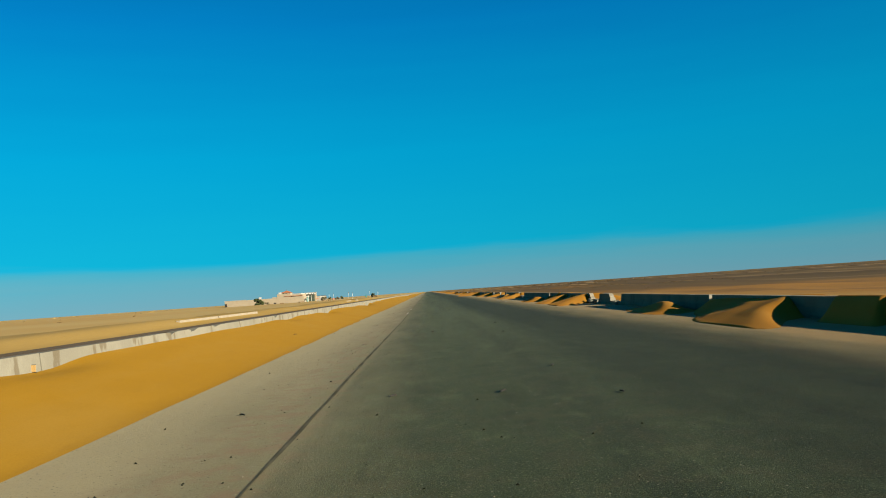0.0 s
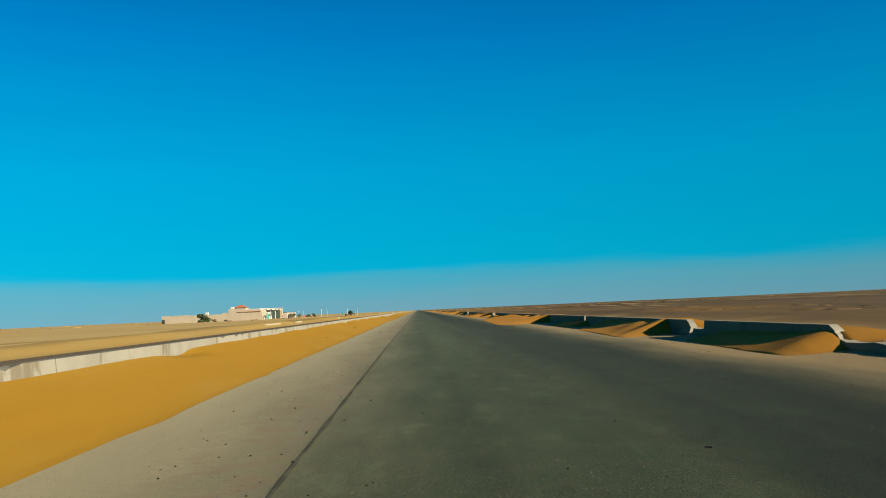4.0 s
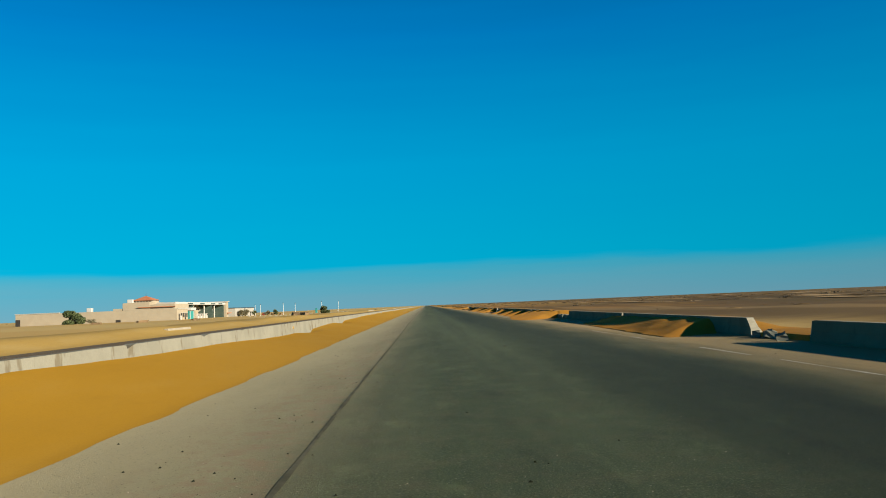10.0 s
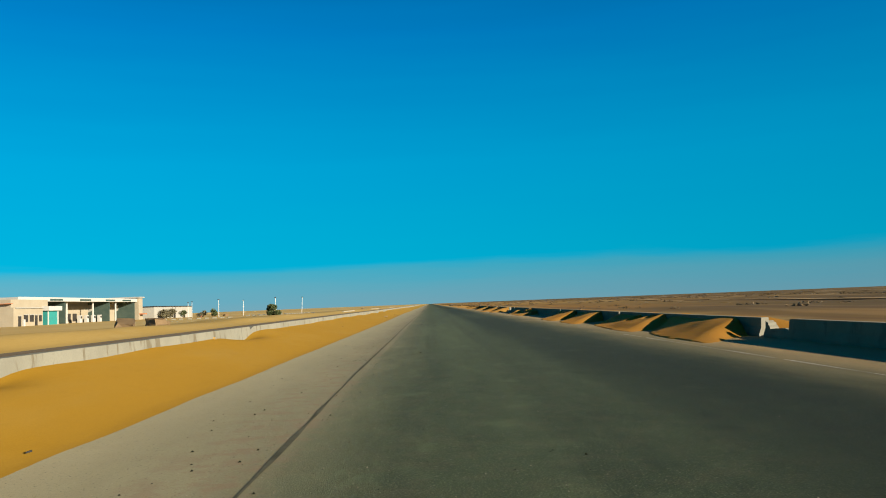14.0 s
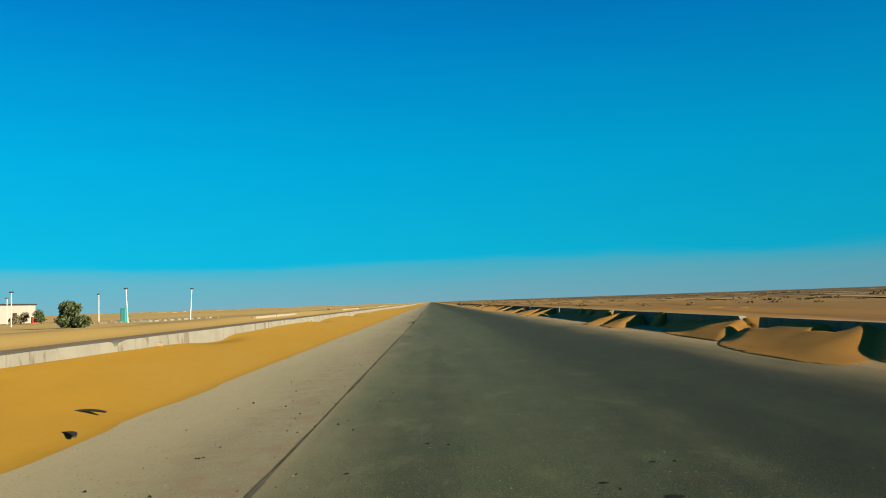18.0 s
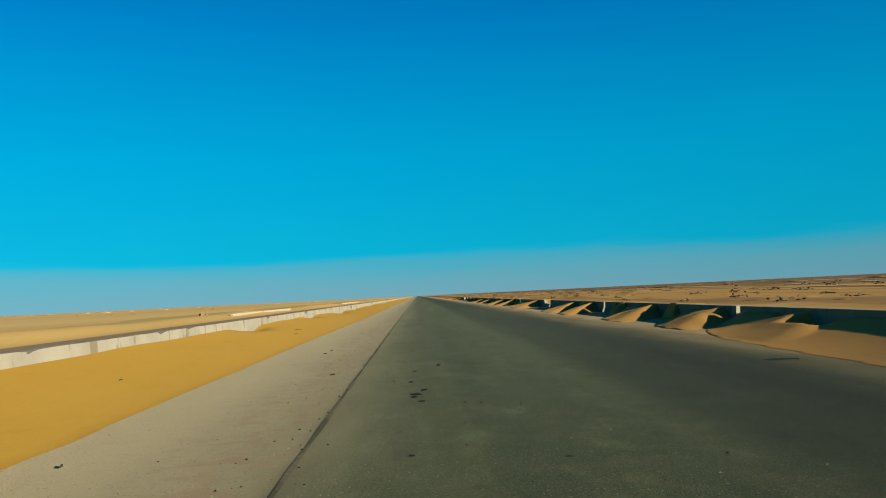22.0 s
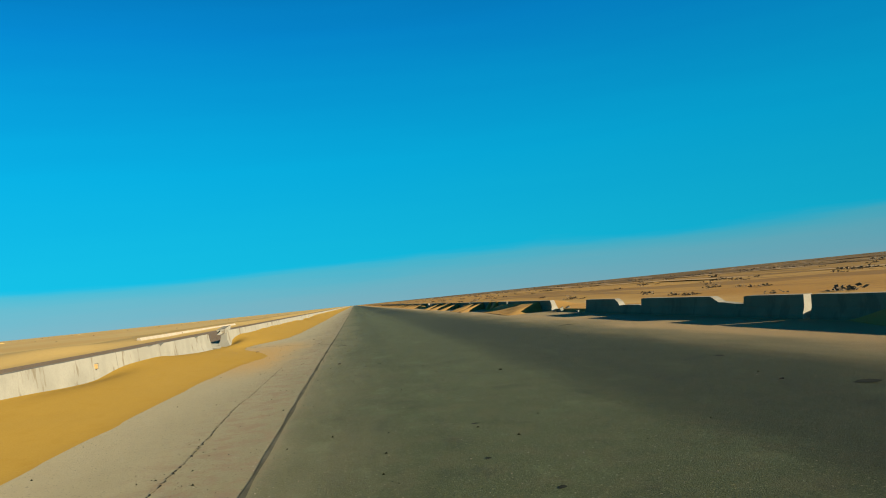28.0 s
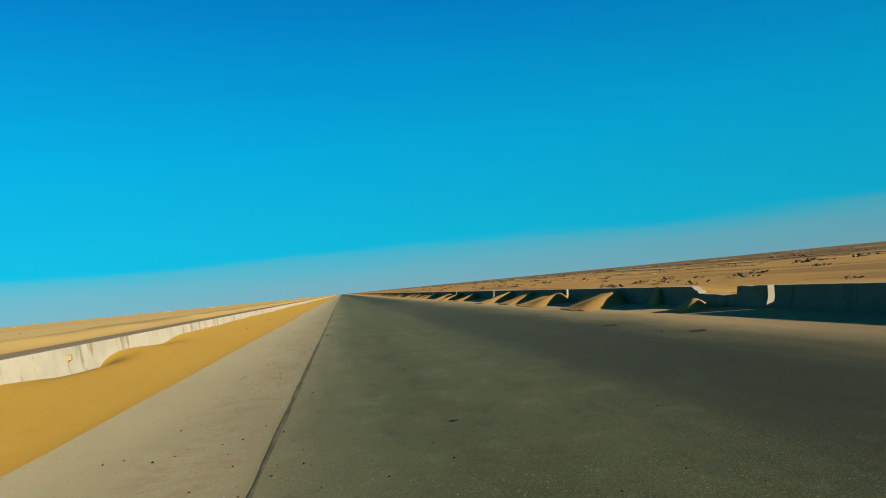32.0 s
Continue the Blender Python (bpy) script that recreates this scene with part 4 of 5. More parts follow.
local_box("shade_board", (1.2, LEN - 2.0, 1.6), (2.6, LEN - 0.2, 1.9), ROOF_RED, can)
for y0 in (7.5, 22.5, 26.0, 29.5, 33.0):
    pump = thing("fuel_pump", (-79.6, 484.0 + y0, 0.0), "white fuel pump under the canopy", "fuel pump", "pumps under the canopy")
    local_box("plinth", (-0.6, -1.8, -0.3), (0.6, 1.8, 0.2), CONC_GREY, pump, 0.03)
    local_box("cabinet", (-0.35, -0.55, 0.2), (0.35, 0.55, 1.9), WHITE, pump, 0.04)
    local_box("display", (0.35, -0.4, 1.2), (0.38, 0.4, 1.7), DARK, pump)
kiosk = thing("kiosk", (-74.8, 482.0, 0.0), "small kiosk with teal glazing and white roof", "kiosk")
local_box("body", (-4.0, 0.0, -0.4), (0.0, 4.2, 3.0), TEAL, kiosk, 0.03)
local_box("roof", (-4.3, -0.4, 3.0), (0.6, 4.8, 3.9), WHITE, kiosk, 0.05)
local_box("door_frame", (0.0, 0.0, -0.3), (0.12, 0.3, 3.0), WHITE, kiosk)
local_box("door_frame", (0.0, 3.9, -0.3), (0.12, 4.2, 3.0), WHITE, kiosk)

# long white store beyond the canopy
store = thing("white_store", (-75.0, 541.0, 0.0), "long white store wall with a dark roof edge", "building")
local_box("wall", (-8.0, 0.0, -0.4), (0.0, 33.0, 3.5), WHITEWASH, store)
local_box("roof_edge", (-8.2, -0.2, 3.5), (0.2, 33.2, 3.75), DARK, store, 0.02, "dark roof edge")
for y0 in (6.0, 16.0, 25.0):
    local_box("doorway", (0.0, y0, 0.0), (0.06, y0 + 1.4, 2.1), DARK, store)
local_box("downpipe", (0.0, 15.0, 0.0), (0.1, 15.15, 3.5), DARK, store)


def lamp_pole(x, y, lean, height=4.5):
    ob = thing("lamp_pole", (x, y, 0.0), "white steel lamp pole with a flat dark lamp head" + (", leaning" if abs(lean) > 1 else ""), "street lamp", "lamp poles by the station")
    ob.rotation_euler = (0, radians(lean), 0)
    part("pole", rod_bm((0, 0, -0.5), (0, 0, height), 0.07, 0.05), POLE_WHITE, ob)
    local_box("base", (-0.25, -0.25, -0.3), (0.25, 0.25, 0.15), CONC_GREY, ob, 0.03)
    head = local_box("lamp_head", (-0.2, -0.25, height), (0.2, 0.25, height + 0.16), DARK, ob, 0.03)
    local_box("lens", (-0.15, -0.2, height - 0.02), (0.15, 0.2, height), WHITE, head)
    return ob


for x, y, lean in ((-34.3, 537.0, 3.5), (-38.9, 526.3, -3.0), (-53.2, 551.0, 0.0), (-53.3, 525.5, 0.0), (-70.5, 556.0, 0.0), (-66.0, 545.0, 0.0)):
    lamp_pole(x, y, lean)
toilet = thing("portable_cabin", (-42.2, 533.5, 0.0), "narrow teal cabin standing in the sand", "cabin")
local_box("body", (-0.36, -0.5, -0.2), (0.36, 0.5, 2.0), TEAL, toilet, 0.04)
local_box("roof", (-0.4, -0.56, 2.0), (0.4, 0.56, 2.12), TEAL, toilet, 0.03)
local_box("door", (-0.28, -0.53, 0.05), (0.28, -0.5, 1.85), TEAL, toilet)
drum = thing("oil_drum", (-68.0, 560.0, 0.0), "red painted steel drum by the store", "drum")
part("body", rod_bm((0, 0, -0.1), (0, 0, 1.2), 0.55, 0.55, 16), RED, drum)
part("rim", rod_bm((0, 0, 1.2), (0, 0, 1.27), 0.58, 0.58, 16), DARK, drum)


# kerb blocks that edge the forecourt
def kerb_row(p, q, count, seed):
    r = random.Random(seed)
    p, q = Vector(p), Vector(q)
    for i in range(count):
        c = p + (q - p) * (i + r.uniform(-.1, .1)) / (count - 1)
        a = math.degrees(math.atan2(q.y - p.y, q.x - p.x))
        ob = part("kerb_block", box_bm(-0.5, -0.12, -0.15, 0.5, 0.12, 0.2, 0.03), CONC_LIGHT)
        ob.matrix_basis = pose(c.x, c.y, float(far_level(c.x, c.y)), 0, 0, a + r.uniform(-4, 4))
        tagged(ob, "pale concrete kerb block half sunk in sand", "kerb", "kerb blocks of the forecourt")


def far_level(x, y):
    X, Y = np.array([[float(x)]]), np.array([[float(y)]])
    g = ground_height(X, Y)[0, 0]
    if -41 < x < -17.8:
        g = max(g, far_drift(X, Y)[0, 0])
    return g


kerb_row((-49.0, 545.0), (-32.0, 541.0), 12, 1)
kerb_row((-36.5, 527.0), (-33.5, 544.0), 10, 2)
kerb_row((-60.0, 500.0), (-46.0, 508.0), 10, 3)
kerb_row((-47.0, 530.0), (-37.0, 531.0), 7, 4)


# ---- plants ----
def leaf_crown(name, lobes, count, size, material, parent, seed):
    """A crown of many small leaf clumps spread through several lobes (centre, radii)."""
    r = random.Random(seed)
    verts, faces = [], []
    for _ in range(count):
        c, rad = r.choice(lobes)
        d = Vector((r.gauss(0, 1), r.gauss(0, 1), r.gauss(0, 1))).normalized() * (r.random() ** 0.4)
        p = Vector((c[0] + d.x * rad[0], c[1] + d.y * rad[1], c[2] + d.z * rad[2]))
        u = Vector((r.gauss(0, 1), r.gauss(0, 1), r.gauss(0, 1))).normalized()
        v = u.orthogonal().normalized()
        w = u.cross(v)
        s = size * r.uniform(0.5, 1.3)
        k = len(verts)
        verts += [p - v * s, p + w * s * 0.45 + u * s * 0.15, p + v * s, p - w * s * 0.45 + u * s * 0.15]
        faces += [(k, k + 1, k + 2), (k, k + 2, k + 3)]
    return mesh_ob(name, verts, faces, material, parent)


def tree(x, y, height, width, seed, label, category="tree", count=900, material=None, low=0.3):
    r = random.Random(seed)
    ob = thing(category.replace(" ", "_"), (x, y, far_level(x, y)), label, category, "scattered trees by the station")
    bm = rod_bm((0, 0, -0.3), (r.uniform(-.1, .1), 0, height * 0.45), height * 0.05, height * 0.03)
    part("trunk", bm, BARK, ob)
    lobes = []
    for i in range(7):
        a = r.uniform(0, 6.28)
        d = r.uniform(0.1, 0.34) * width
        z = r.uniform(low + 0.12, 0.82) * height
        c = (d * math.cos(a), d * math.sin(a), z)
        s = r.uniform(0.16, 0.26) * width
        lobes.append((c, (s, s, s * 0.75)))
        part("limb", rod_bm((0, 0, height * 0.3), c, height * 0.025, height * 0.008, 5), BARK, ob)
    leaf_crown("crown", lobes, count, width * 0.05, material or LEAF, ob, seed + 1)
    return ob


LEAF_DRY = make_leaf("grey_leaf", (0.09, 0.085, 0.05), (0.16, 0.145, 0.085))
tree(-99.5, 455.0, 3.6, 7.2, 31, "broad dense dark green bush against the beige wall", "bush", 6500, low=-0.2)
tree(-94.2, 456.0, 1.2, 3.2, 32, "low dry brown bush beside the wall", "bush", 700, LEAF_DRY, low=-0.1)
tree(-34.8, 503.0, 2.6, 3.7, 33, "dense dark green shrub tree in the sand", "tree", 3400, low=0.0)
for i, (x, y, h, w, dry) in enumerate(((-73, 545, 2.5, 5.4, 1), (-68.5, 545.5, 2.2, 2.8, 0), (-64, 548, 2.6, 3.4, 1), (-60, 546.5, 2.5, 3.2, 0))):
    tree(x, y, h, w, 40 + i, "dry grey-brown tree by the white store" if dry else "small grey-green tree by the white store", "tree", 1100, LEAF_DRY if dry else None, low=0.1)

r3 = random.Random(77)
verts, faces = [], []
for _ in range(420):
    side = r3.choice((1, 1, 1, -1))
    x = side * (26 + 420 * r3.random() ** 1.7) if side > 0 else -(45 + 380 * r3.random())
    y = r3.uniform(20, 1500)
    if side < 0 and (-140 < x < -30) and 440 < y < 640:
        continue
    base = far_level(x, y)
    s = r3.uniform(0.15, 0.42) * (1 + abs(x) / 200)
    for _ in range(16):
        d = Vector((r3.gauss(0, .5), r3.gauss(0, .5), abs(r3.gauss(0, .35)))) * s
        p = Vector((x, y, base)) + d
        v = Vector((r3.gauss(0, 1), r3.gauss(0, 1), r3.gauss(0, 1))).normalized()
        w = v.orthogonal().normalized() * s * 0.12
        k = len(verts)
        verts += [p - v * s * 0.3, p + w, p + v * s * 0.3, p - w]
        faces += [(k, k + 1, k + 2, k + 3)]
scrub = mesh_ob("desert_scrub", verts, faces, SCRUB)
tagged(scrub, "sparse dry scrub scattered over the desert plain", "scrub", kind="stuff")


def mounds(name, count, xr, yr, size, seed, material, label):
    """Many low sand hummocks as one mesh."""
    r = random.Random(seed)
    verts, faces = [], []
    for _ in range(count):
        x, y = r.uniform(*xr), r.uniform(*yr)
        h = r.uniform(*size)
        rx, ry, base = h * r.uniform(3.0, 8.0), h * r.uniform(3.0, 11.0), float(ground_height(np.array([[x]]), np.array([[y]]))[0, 0]) - 0.1
        k = len(verts)
        n = 9
        for ring, (rad, z) in enumerate(((1.0, 0.0), (0.6, 0.55), (0.25, 0.9))):
            for i in range(n):
                a = 6.283 * i / n
                q = rad * r.uniform(0.8, 1.2)
                verts.append((x + rx * q * math.cos(a) + z * h * 0.8, y + ry * q * math.sin(a), base + h * z * r.uniform(0.85, 1.1)))
        verts.append((x + h * 0.8, y, base + h))
        for ring in range(2):
            for i in range(n):
                j = (i + 1) % n
                faces.append((k + ring * n + i, k + ring * n + j, k + (ring + 1) * n + j, k + (ring + 1) * n + i))
        for i in range(n):
            faces.append((k + 2 * n + i, k + 2 * n + (i + 1) % n, k + 3 * n))
    ob = mesh_ob(name, verts, faces, material, None, True)
    return tagged(ob, label, "sand hummocks", kind="stuff")


mounds("sand_hummocks", 520, (22, 130), (120, 1100), (0.08, 0.26), 5, GROUND, "low wind-shaped sand hummocks on the plain")
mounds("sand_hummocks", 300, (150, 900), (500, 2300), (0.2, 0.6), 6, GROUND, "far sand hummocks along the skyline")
mounds("sand_hummocks", 170, (19, 75), (500, 860), (0.08, 0.2), 15, GROUND, "wind-carved sand hummocks close behind the barrier")
mounds("sand_hummocks", 60, (30, 46), (128, 190), (0.12, 0.3), 16, GROUND, "row of small crescent dunes behind the barrier")
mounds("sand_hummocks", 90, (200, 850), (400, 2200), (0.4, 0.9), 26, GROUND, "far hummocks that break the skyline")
mounds("sand_hummocks", 90, (-900, -150), (300, 2300), (0.25, 0.8), 8, GROUND, "far low sand hummocks on the plain")

BOULDER = make_concrete("desert_rock", (0.26, 0.24, 0.20), (0.09, 0.08, 0.065), 0.6)
r7 = random.Random(303)
verts, faces = [], []
for _ in range(110):
    x, y = 220 + 430 * r7.random(), r7.uniform(250, 2100)
    base = float(ground_height(np.array([[x]]), np.array([[y]]))[0, 0]) - 0.05
    for _ in range(r7.randint(1, 4)):
        q = r7.uniform(0.12, 0.42) * (0.6 + x / 600)
        ox, oy, k = x + r7.gauss(0, 3), y + r7.gauss(0, 5), len(verts)
        ring = [6.283 * i / 6 + r7.uniform(-.3, .3) for i in range(6)]
        for rad, z in ((1.0, 0.0), (0.75, 0.55)):
            verts += [(ox + q * rad * 1.5 * math.cos(a) * r7.uniform(.75, 1.2), oy + q * rad * 2.2 * math.sin(a), base + q * z * r7.uniform(.8, 1.2)) for a in ring]
        verts.append((ox, oy, base + q * 0.8))
        faces += [(k + i, k + (i + 1) % 6, k + 6 + (i + 1) % 6, k + 6 + i) for i in range(6)] + [(k + 6 + i, k + 6 + (i + 1) % 6, k + 12) for i in range(6)]
tagged(mesh_ob("boulders", verts, faces, BOULDER), "grey boulders strewn over the far plain", "boulders", kind="stuff")

# dirt tracks across the plain
DIRT = make_sand("dirt_track", (0.40, 0.27, 0.125), (0.43, 0.30, 0.15), (0.46, 0.33, 0.18), (0.46, 0.33, 0.18), 0.2)


def dirt_track(x0, bend, y0, y1, width):
    ys = np.arange(y0, y1, 8.0)
    xs = np.linspace(-width / 2, width / 2, 4)
    X = x0 + bend * np.sin(ys * 0.004)[:, None] + xs[None, :]
    Y = np.repeat(ys[:, None], 4, 1)
    Z = ground_height(X, Y) + 0.14
    n = len(ys)
    verts = np.stack([X, Y, Z], -1).reshape(-1, 3)
    faces = [(i * 4 + j, i * 4 + j + 1, i * 4 + j + 5, i * 4 + j + 4) for i in range(n - 1) for j in range(3)]
    ob = mesh_ob("dirt_track", verts, faces, DIRT, None, True)
    return tagged(ob, "pale dirt track along the desert plain", "track", kind="structure")


dirt_track(82.0, 6.0, 380, 1700, 4.0)
dirt_track(150.0, 12.0, 180, 1900, 5.0)
dirt_track(52.0, 5.0, 250, 900, 2.2)

verts, faces = [], []
for _ in range(420):
    x, y = 20 + 110 * r3.random() ** 1.4, r3.uniform(390, 1150)
    base = far_level(x, y)
    s = r3.uniform(0.18, 0.48) * (1 + x / 120)
    for _ in range(20):
        p = Vector((x + r3.gauss(0, .6) * s, y + r3.gauss(0, 1.6) * s, base + abs(r3.gauss(0, .25)) * s))
        v = Vector((r3.gauss(0, 1), r3.gauss(0, 1.5), r3.gauss(0, .4))).normalized()
        w = v.orthogonal().normalized() * s * 0.2
        k = len(verts)
        verts += [p - v * s * 0.4, p + w, p + v * s * 0.4, p - w]
        faces += [(k, k + 1, k + 2, k + 3)]
tagged(mesh_ob("desert_scrub", verts, faces, SCRUB), "low dry tufts in rows on the sand", "scrub", kind="stuff")

# ---- litter on the road ----
def flat_patch(x, y, lx, ly, seed, material, parent, name="tar_patch", label=""):
    r = random.Random(seed)
    n = 14
    verts = [(x, y, 0.005)]
    for i in range(n):
        a = 6.283 * i / n
        q = r.uniform(0.65, 1.15)
        verts.append((x + lx * q * math.cos(a), y + ly * q * math.sin(a), 0.005))
    ob = mesh_ob(name, verts, [(0, 1 + i, 1 + (i + 1) % n) for i in range(n)], material, parent)
    if label:
        ob["label"] = label
    return ob


# oil stains and crumbs of tar: place, half width, half length
STAINS_A = [(2.0, 227.0, .15, .15), (1.6, 230.2, .22, .34), (5.8, 45.0, .2, .35), (.19, 56.4, .05, .09), (-.01, 55.9, .03, .06), (-.09, 55.5, .04, .04), (.52, 53.9, .03, .05), (1.06, 63.0, .05, .14), (1.2, 61.9, .05, .12),
            (6.66, 153.9, .17, .13), (1.77, 432.7, .08, .07), (1.34, 433.2, .04, .04), (1.94, 433.9, .03, .03), (-.08, 435.2, .03, .05), (-.79, 433.9, .03, .04), (4.64, 413.2, .28, .28), (4.0, 415.0, .14, .16), (5.21, 415.2, .17, .22)]
STAINS_B = [(4.71, 489.6, .14, .24), (5.41, 489.3, .15, .22), (6.79, 494.7, .16, .28), (6.07, 490.8, .17, .14), (-2.2, 509.5, .71, .30), (-3.4, 515.2, .42, .5), (2.11, 506.6, .06, .07), (1.69, 507.9, .06, .08), (3.36, 508.1, .3, .06),
            (6.1, 517.1, .14, .27), (5.17, 514.1, .25, .18), (-3.23, 511.1, .1, .16), (5.25, 517.9, .14, .2), (-.24, 535.9, .09, .13), (-.27, 535.6, .06, .12), (-.11, 536.4, .06, .14), (-.16, 535.1, .06, .1), (-.33, 537.6, .05, .11)]
STAINS_C = [(-.27, 539.5, .04, .13), (.23, 540.6, .04, .3), (-1.92, 539.7, .06, .17), (-.27, 531.4, .03, .05), (1.14, 531.0, .04, .04), (6.53, 538.2, .39, .2), (4.16, 561.3, .11, .2), (7.66, 561.2, .13, .2), (7.42, 564.9, .24, .26),
            (5.07, 580.9, .16, .17), (2.44, 581.0, .07, .11), (5.96, 588.4, .08, .22), (-1.4, 611.6, .09, .23), (5.5, 671.0, .17, .17), (5.74, 675.2, .07, .13), (.67, 669.5, .03, .05), (.86, 671.4, .06, .05), (1.01, 668.2, .04, .05)]
STAINS_D = [(7.2, 690.0, .36, .2), (1.6, 739.1, .04, .05), (1.66, 738.7, .05, .05), (1.65, 738.5, .03, .04), (1.86, 738.2, .05, .05), (1.21, 742.1, .03, .09), (.93, 740.3, .03, .04), (1.47, 740.3, .03, .04), (-.09, 742.2, .04, .06),
            (-.77, 756.2, .1, .34), (-.82, 740.8, .04, .06), (-.78, 755.6, .11, .25), (6.3, 776.0, .24, .36), (6.8, 772.0, .24, .24)]
for i, (x, y, lx, ly) in enumerate(STAINS_A + STAINS_B + STAINS_C + STAINS_D):
    flat_patch(x, y, lx, ly, 300 + i, OIL, road, "oil_stain", "dark oil stain")


def skid_arc(cx, cy, rad, a0, a1, width, share, seed):
    """The print of a turning tyre: short ragged blocks along an arc, of which a share is left."""
    r = random.Random(seed)
    n = int(rad * (a1 - a0) / 0.07)
    verts, faces = [], []
    for i in range(n):
        if r.random() > share:
            continue
        a = a0 + (a1 - a0) * (i + r.uniform(-.2, .2)) / n
        da = r.uniform(0.5, 1.1) * 0.07 / rad
        lo, hi = rad - width * r.uniform(0.2, 0.6), rad + width * r.uniform(0.2, 0.6)
        k = len(verts)
        verts += [(cx + q * math.cos(b), cy + q * math.sin(b), 0.005) for q, b in ((lo, a), (hi, a + r.uniform(-.3, .3) * da), (hi, a + da), (lo, a + da * r.uniform(.7, 1.2)))]
        faces.append((k, k + 1, k + 2, k + 3))
    ob = mesh_ob("skid_mark", verts, faces, TAR_WORN, road)
    ob["label"] = "curved dark tyre mark"


def crack(pts, width, seed, name="crack", label="open crack in the asphalt", material=OIL):
    """A ragged narrow line through the given places, split fine so that its edges stay rough."""
    r = random.Random(seed)
    line = []
    for (xa, ya), (xb, yb) in zip(pts, pts[1:]):
        n = max(2, int(math.hypot(xb - xa, yb - ya) / 0.05))
        line += [(xa + (xb - xa) * i / n + r.uniform(-.022, .022), ya + (yb - ya) * i / n) for i in range(n)]
    verts = []
    for x, y in line:
        w = width * r.uniform(0.05, 0.55) / 2
        verts += [(x - w, y, 0.0045), (x + w, y, 0.0045)]
    ob = mesh_ob(name, verts, [(2 * i, 2 * i + 1, 2 * i + 3, 2 * i + 2) for i in range(len(line) - 1) if r.random() < 0.8], material, road)
    ob["label"] = label


crack([(-.42, 28.4), (-.39, 29.26), (-.38, 30.19), (-.29, 30.52), (-.42, 31.3), (-.45, 32.1), (-.36, 33.13), (-.29, 33.9)], 0.05, 1)
crack([(-.29, 30.52), (-.2, 31.3), (.06, 30.87)], 0.03, 2)
crack([(.93, 28.2), (.91, 28.86), (.96, 29.66), (.92, 30.2)], 0.035, 3)
crack([(.86, 197.76), (.85, 197.02), (.84, 196.41), (.85, 195.82), (.8, 195.0)], 0.03, 4)
crack([(1.03, 197.35), (1.24, 196.81), (1.17, 196.3), (1.19, 196.08), (1.07, 195.94), (1.16, 195.65), (1.2, 194.8)], 0.045, 5)
r6 = random.Random(61)
for i in range(26):
    x, y = r6.uniform(-0.9, 5.5), r6.uniform(12, 800)
    pts = [(x, y)]
    for _ in range(r6.randint(3, 7)):
        pts.append((pts[-1][0] + r6.uniform(-.14, .14), pts[-1][1] + r6.uniform(.3, .8)))
    crack(pts, r6.uniform(0.015, 0.03), 70 + i)
SKID = make_plain("skid_rubber", (0.07, 0.062, 0.047), (0.12, 0.108, 0.082), 3.0, 0.95, 0.0, 0.05)
for pts, w in (([(-2.0, 480.6), (-1.95, 482.2), (-1.79, 483.2), (-1.6, 485.5), (-1.38, 488.5)], .11), ([(-1.28, 480.0), (-1.3, 482.3), (-1.41, 484.4), (-1.35, 488.6)], .13),
               ([(-1.68, 480.2), (-1.6, 482.3), (-1.5, 484.4), (-1.4, 487)], .08), ([(-2.3, 510.3), (-2.05, 510.8)], .3)):
    for k in range(3):
        crack([(x + 0.035 * (k - 1), y + 0.03 * k) for x, y in pts], w, int(pts[0][1] * 10) + k, "skid_mark", "soft dark smear of tyre rubber", SKID)
crack([(-2.2, 484.1), (-1.95, 484.2), (-1.78, 484.4)], 0.1, 41, "skid_mark", "dark broken tyre mark", TAR_WORN)
for i in range(13):
    u = i / 12
    x, y = 2.0 + 0.85 * u ** 1.6, 484.75 + 2.0 * (1 - u) ** 1.8
    flat_patch(x + r6.uniform(-.02, .02), y, 0.045, 0.06, 500 + i, OIL, road, "skid_mark", "dot of a dotted dark skid mark")
    if 1 < i < 7:
        flat_patch(x + 0.06 + r6.uniform(-.05, .05), y + 0.22, 0.03, 0.05, 540 + i, OIL, road, "skid_mark", "dot of a dotted dark skid mark")

for cx, cy, rad, a0, a1, width, share, seed in ((-13.7, 689.5, 13.1, .18, .99, .075, .85, 1), (-13.7, 689.5, 12.85, .2, .75, .05, .3, 2), (-2.0, 690.0, 7.2, .5, 1.35, .035, .6, 4)):
    skid_arc(cx, cy, rad, a0, a1, width, share, seed)
crack([(-2.36, 669.0), (-2.36, 671.7), (-2.44, 673.6), (-2.51, 675.8), (-2.48, 678.0), (-2.52, 684.0)], 0.04, 6)


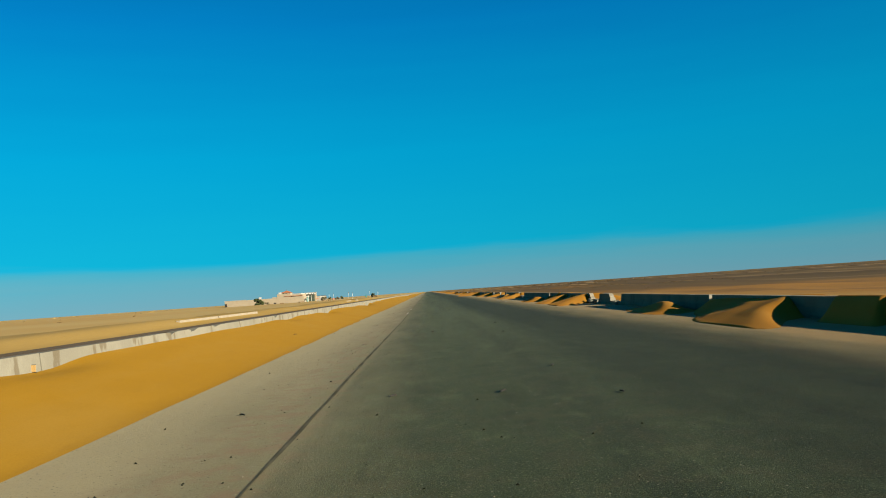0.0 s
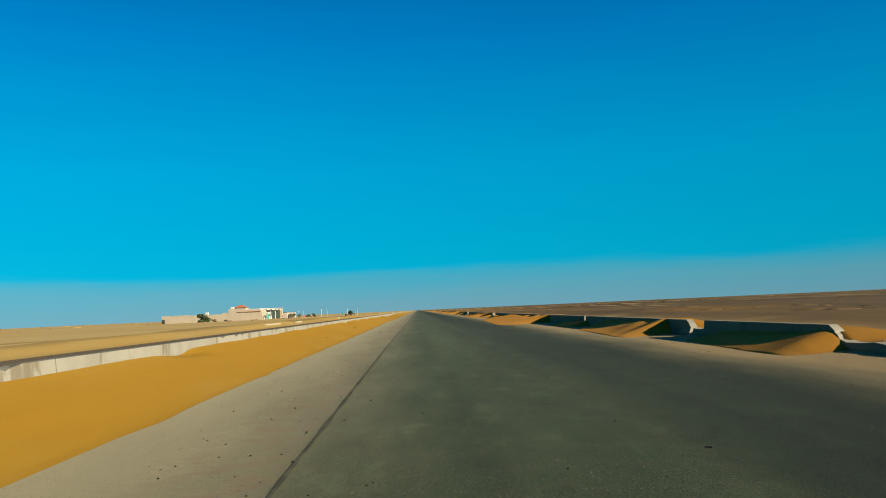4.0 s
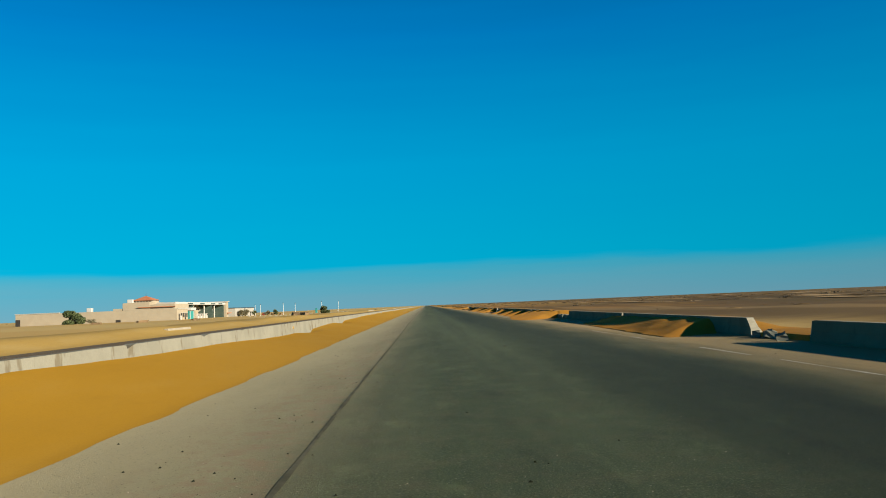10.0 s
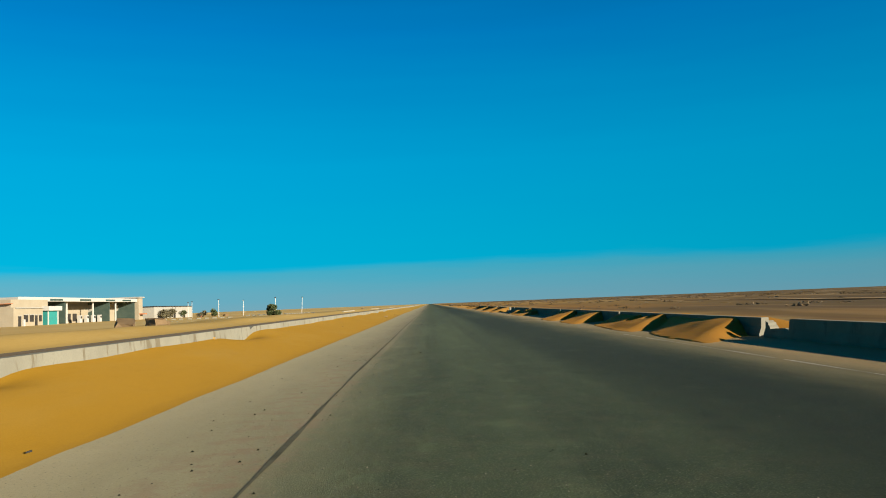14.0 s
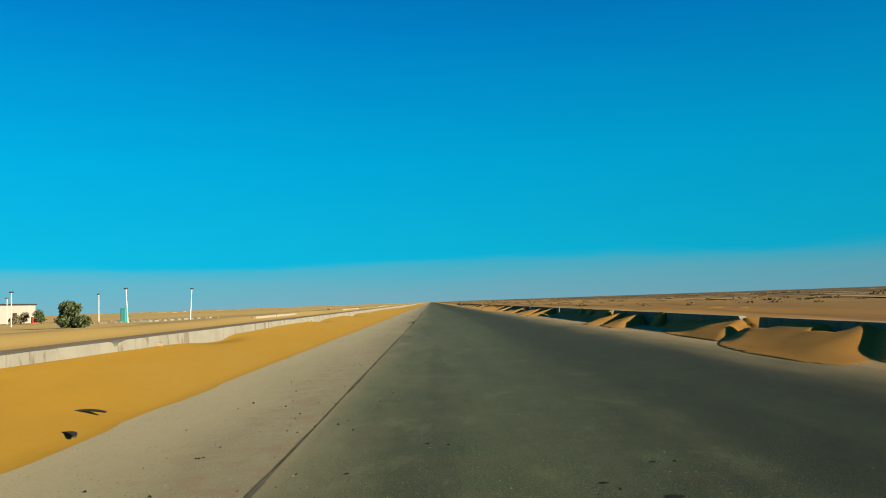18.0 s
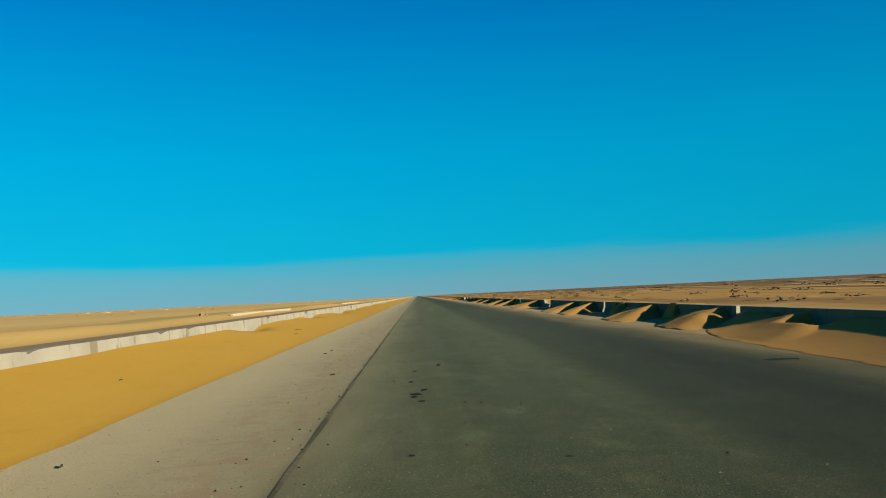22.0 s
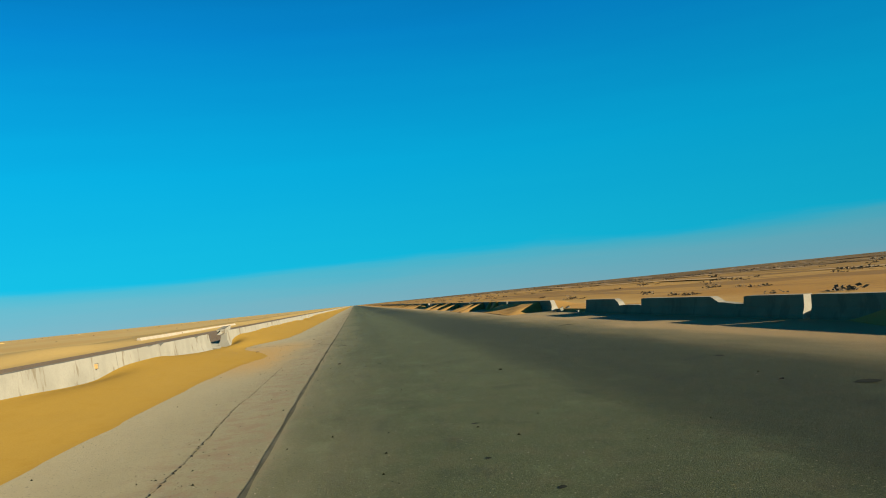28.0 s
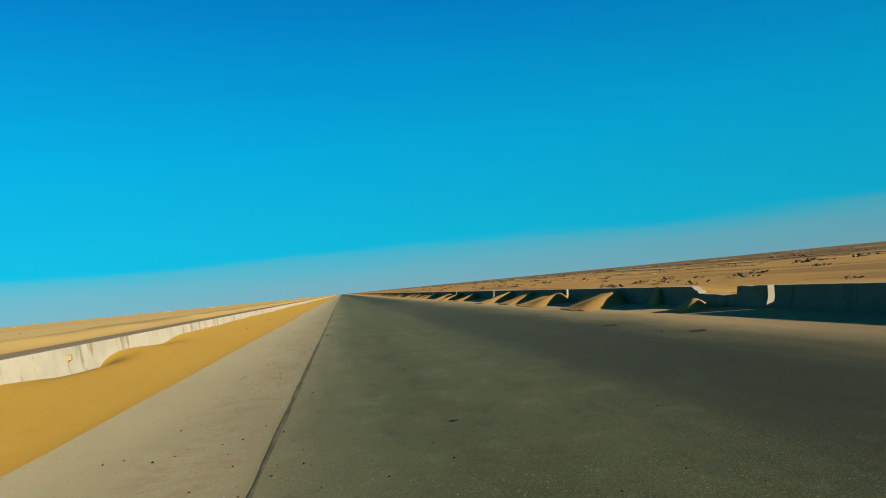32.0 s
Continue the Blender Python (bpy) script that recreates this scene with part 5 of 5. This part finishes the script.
def scrap(x, y, length, turn, seed):
    """A torn curl of tyre tread."""
    r = random.Random(seed)
    n = 9
    verts, faces = [], []
    for i in range(n):
        u = i / (n - 1)
        z = 0.008 + 0.028 * length * math.sin(u * 3.14) * r.uniform(0.6, 1.2)
        w = length * 0.075 * (0.5 + math.sin(u * 3.14) * 0.7)
        bend = length * 0.18 * math.sin(u * 2.4)
        for dx, dz in ((-w, 0.0), (w, 0.0), (w, 0.018), (-w, 0.018)):
            verts.append((bend + dx, (u - 0.5) * length, z + dz))
    for i in range(n - 1):
        for j in range(4):
            k = (j + 1) % 4
            faces.append((i * 4 + j, i * 4 + k, i * 4 + 4 + k, i * 4 + 4 + j))
    faces += [(3, 2, 1, 0), tuple((n - 1) * 4 + j for j in range(4))]
    ob = mesh_ob("tyre_scrap", verts, faces, RUBBER)
    z = 0.0
    if x < -4.2:
        z = float(left_drift(np.array([[x]]), np.array([[y]]))[0, 0])
    ob.matrix_basis = pose(x, y, z, 0, 0, turn)
    return tagged(ob, "torn black scrap of tyre tread", "tyre scrap", "tyre scraps along the road")


SCRAPS = [(-4.9, 437.9, 1.3), (-4.45, 436.4, 1.0), (0.5, 230.0, .35), (-5.4, 160, .5), (-5.2, 421, .9), (-4.9, 417, .5), (-4.6, 431, .4), (-5.6, 559, .8), (-5.2, 556, .5), (-4.4, 470, .3), (-4.5, 478, .4), (-3.0, 612.6, .3),
          (-1.2, 612, .35), (-5.2, 30, .3), (0.6, 765, .2), (-0.2, 769, .22), (1.0, 11, .35), (2.2, 14, .3), (-2.6, 10.5, .25), (0.1, 300, .3), (2.6, 262.5, .3)]
r4 = random.Random(9)
for x, y, ln in SCRAPS:
    scrap(x, y, ln * 0.5, r4.uniform(0, 180), r4.randint(0, 9999))
for _ in range(110):
    scrap(r4.choice((r4.uniform(-5.6, -1.6), r4.uniform(-1.2, 6.5))), r4.uniform(4, 830), r4.uniform(0.05, 0.13), r4.uniform(0, 180), r4.randint(0, 9999))

def pebbles(name, count, seed, small, big, material, label):
    """Loose stones on the road, as one mesh of low pointed lumps."""
    r = random.Random(seed)
    verts, faces = [], []
    for _ in range(count):
        x = r.choice((r.gauss(-2.3, 0.7), r.uniform(-4.5, 8.5), r.gauss(-1.7, 0.4), r.gauss(0.2, 1.2)))
        y = r.uniform(2, 830)
        s = small + (big - small) * r.random() ** 3
        k = len(verts)
        for dx, dy, dz in ((-1, -.7, 0), (1, -.8, 0), (.8, 1, 0), (-.9, .8, 0), (.1, .1, 1.1)):
            verts.append((x + dx * s * r.uniform(.6, 1.3), y + dy * s * r.uniform(.6, 1.3), dz * s))
        faces += [(k, k + 1, k + 4), (k + 1, k + 2, k + 4), (k + 2, k + 3, k + 4), (k + 3, k, k + 4)]
    tagged(mesh_ob(name, verts, faces, material), label, "gravel", kind="stuff")


pebbles("gravel", 26000, 91, 0.003, 0.009, CONC_BURIED, "loose pale grit scattered over the asphalt")
pebbles("gravel", 12000, 92, 0.005, 0.018, OIL, "dark crumbs of asphalt scattered over the road")


CONC_BROWN = make_concrete("brown_rubble", (0.20, 0.14, 0.08), (0.10, 0.07, 0.045), 0.5)
LUMPS = [(-27.5, 400.0, 1.6, 2.4, 0.8, 20), (-26.6, 405.0, 1.2, 1.6, 0.9, 60), (-28.0, 410.0, 1.0, 2.0, 0.6, 100), (-24.0, 610.0, 0.5, 0.6, 0.35, 30), (-24.6, 613.0, 0.4, 0.8, 0.3, 70),
         (-80.0, 425.0, 2.0, 1.2, 0.6, 10), (-70.0, 428.0, 2.4, 1.0, 0.6, 40), (-58.0, 430.0, 1.6, 1.2, 0.5, 80), (-52.0, 412.0, 1.4, 1.0, 0.5, 15), (-64.0, 560.0, 1.2, 1.6, 0.9, 30), (-61.0, 561.0, 1.4, 1.0, 0.7, 70)]
# broken brown lumps on the sand across the road
for i, (x, y, sx, sy, sz, turn) in enumerate(LUMPS):
    ob = chunk(x, y, far_level(x, y) + sz * 0.25, sx, sy, sz, turn, 10 - 7 * (i % 4), 600 + i, CONC_BROWN)
stick = mesh_ob("plank", [(-.35, -.03, 0), (.35, -.04, 0), (.36, .03, 0), (-.36, .04, 0), (-.35, -.03, .04), (.35, -.04, .05), (.36, .03, .05), (-.36, .04, .04)],
                [(3, 2, 1, 0), (4, 5, 6, 7), (0, 1, 5, 4), (1, 2, 6, 5), (2, 3, 7, 6), (3, 0, 4, 7)], CONC_BURIED)
stick.matrix_basis = pose(-5.3, 421.5, float(left_drift(np.array([[-5.3]]), np.array([[421.5]]))[0, 0]), 4, 0, 20)
tagged(stick, "short pale plank lying on the sand bank", "plank")
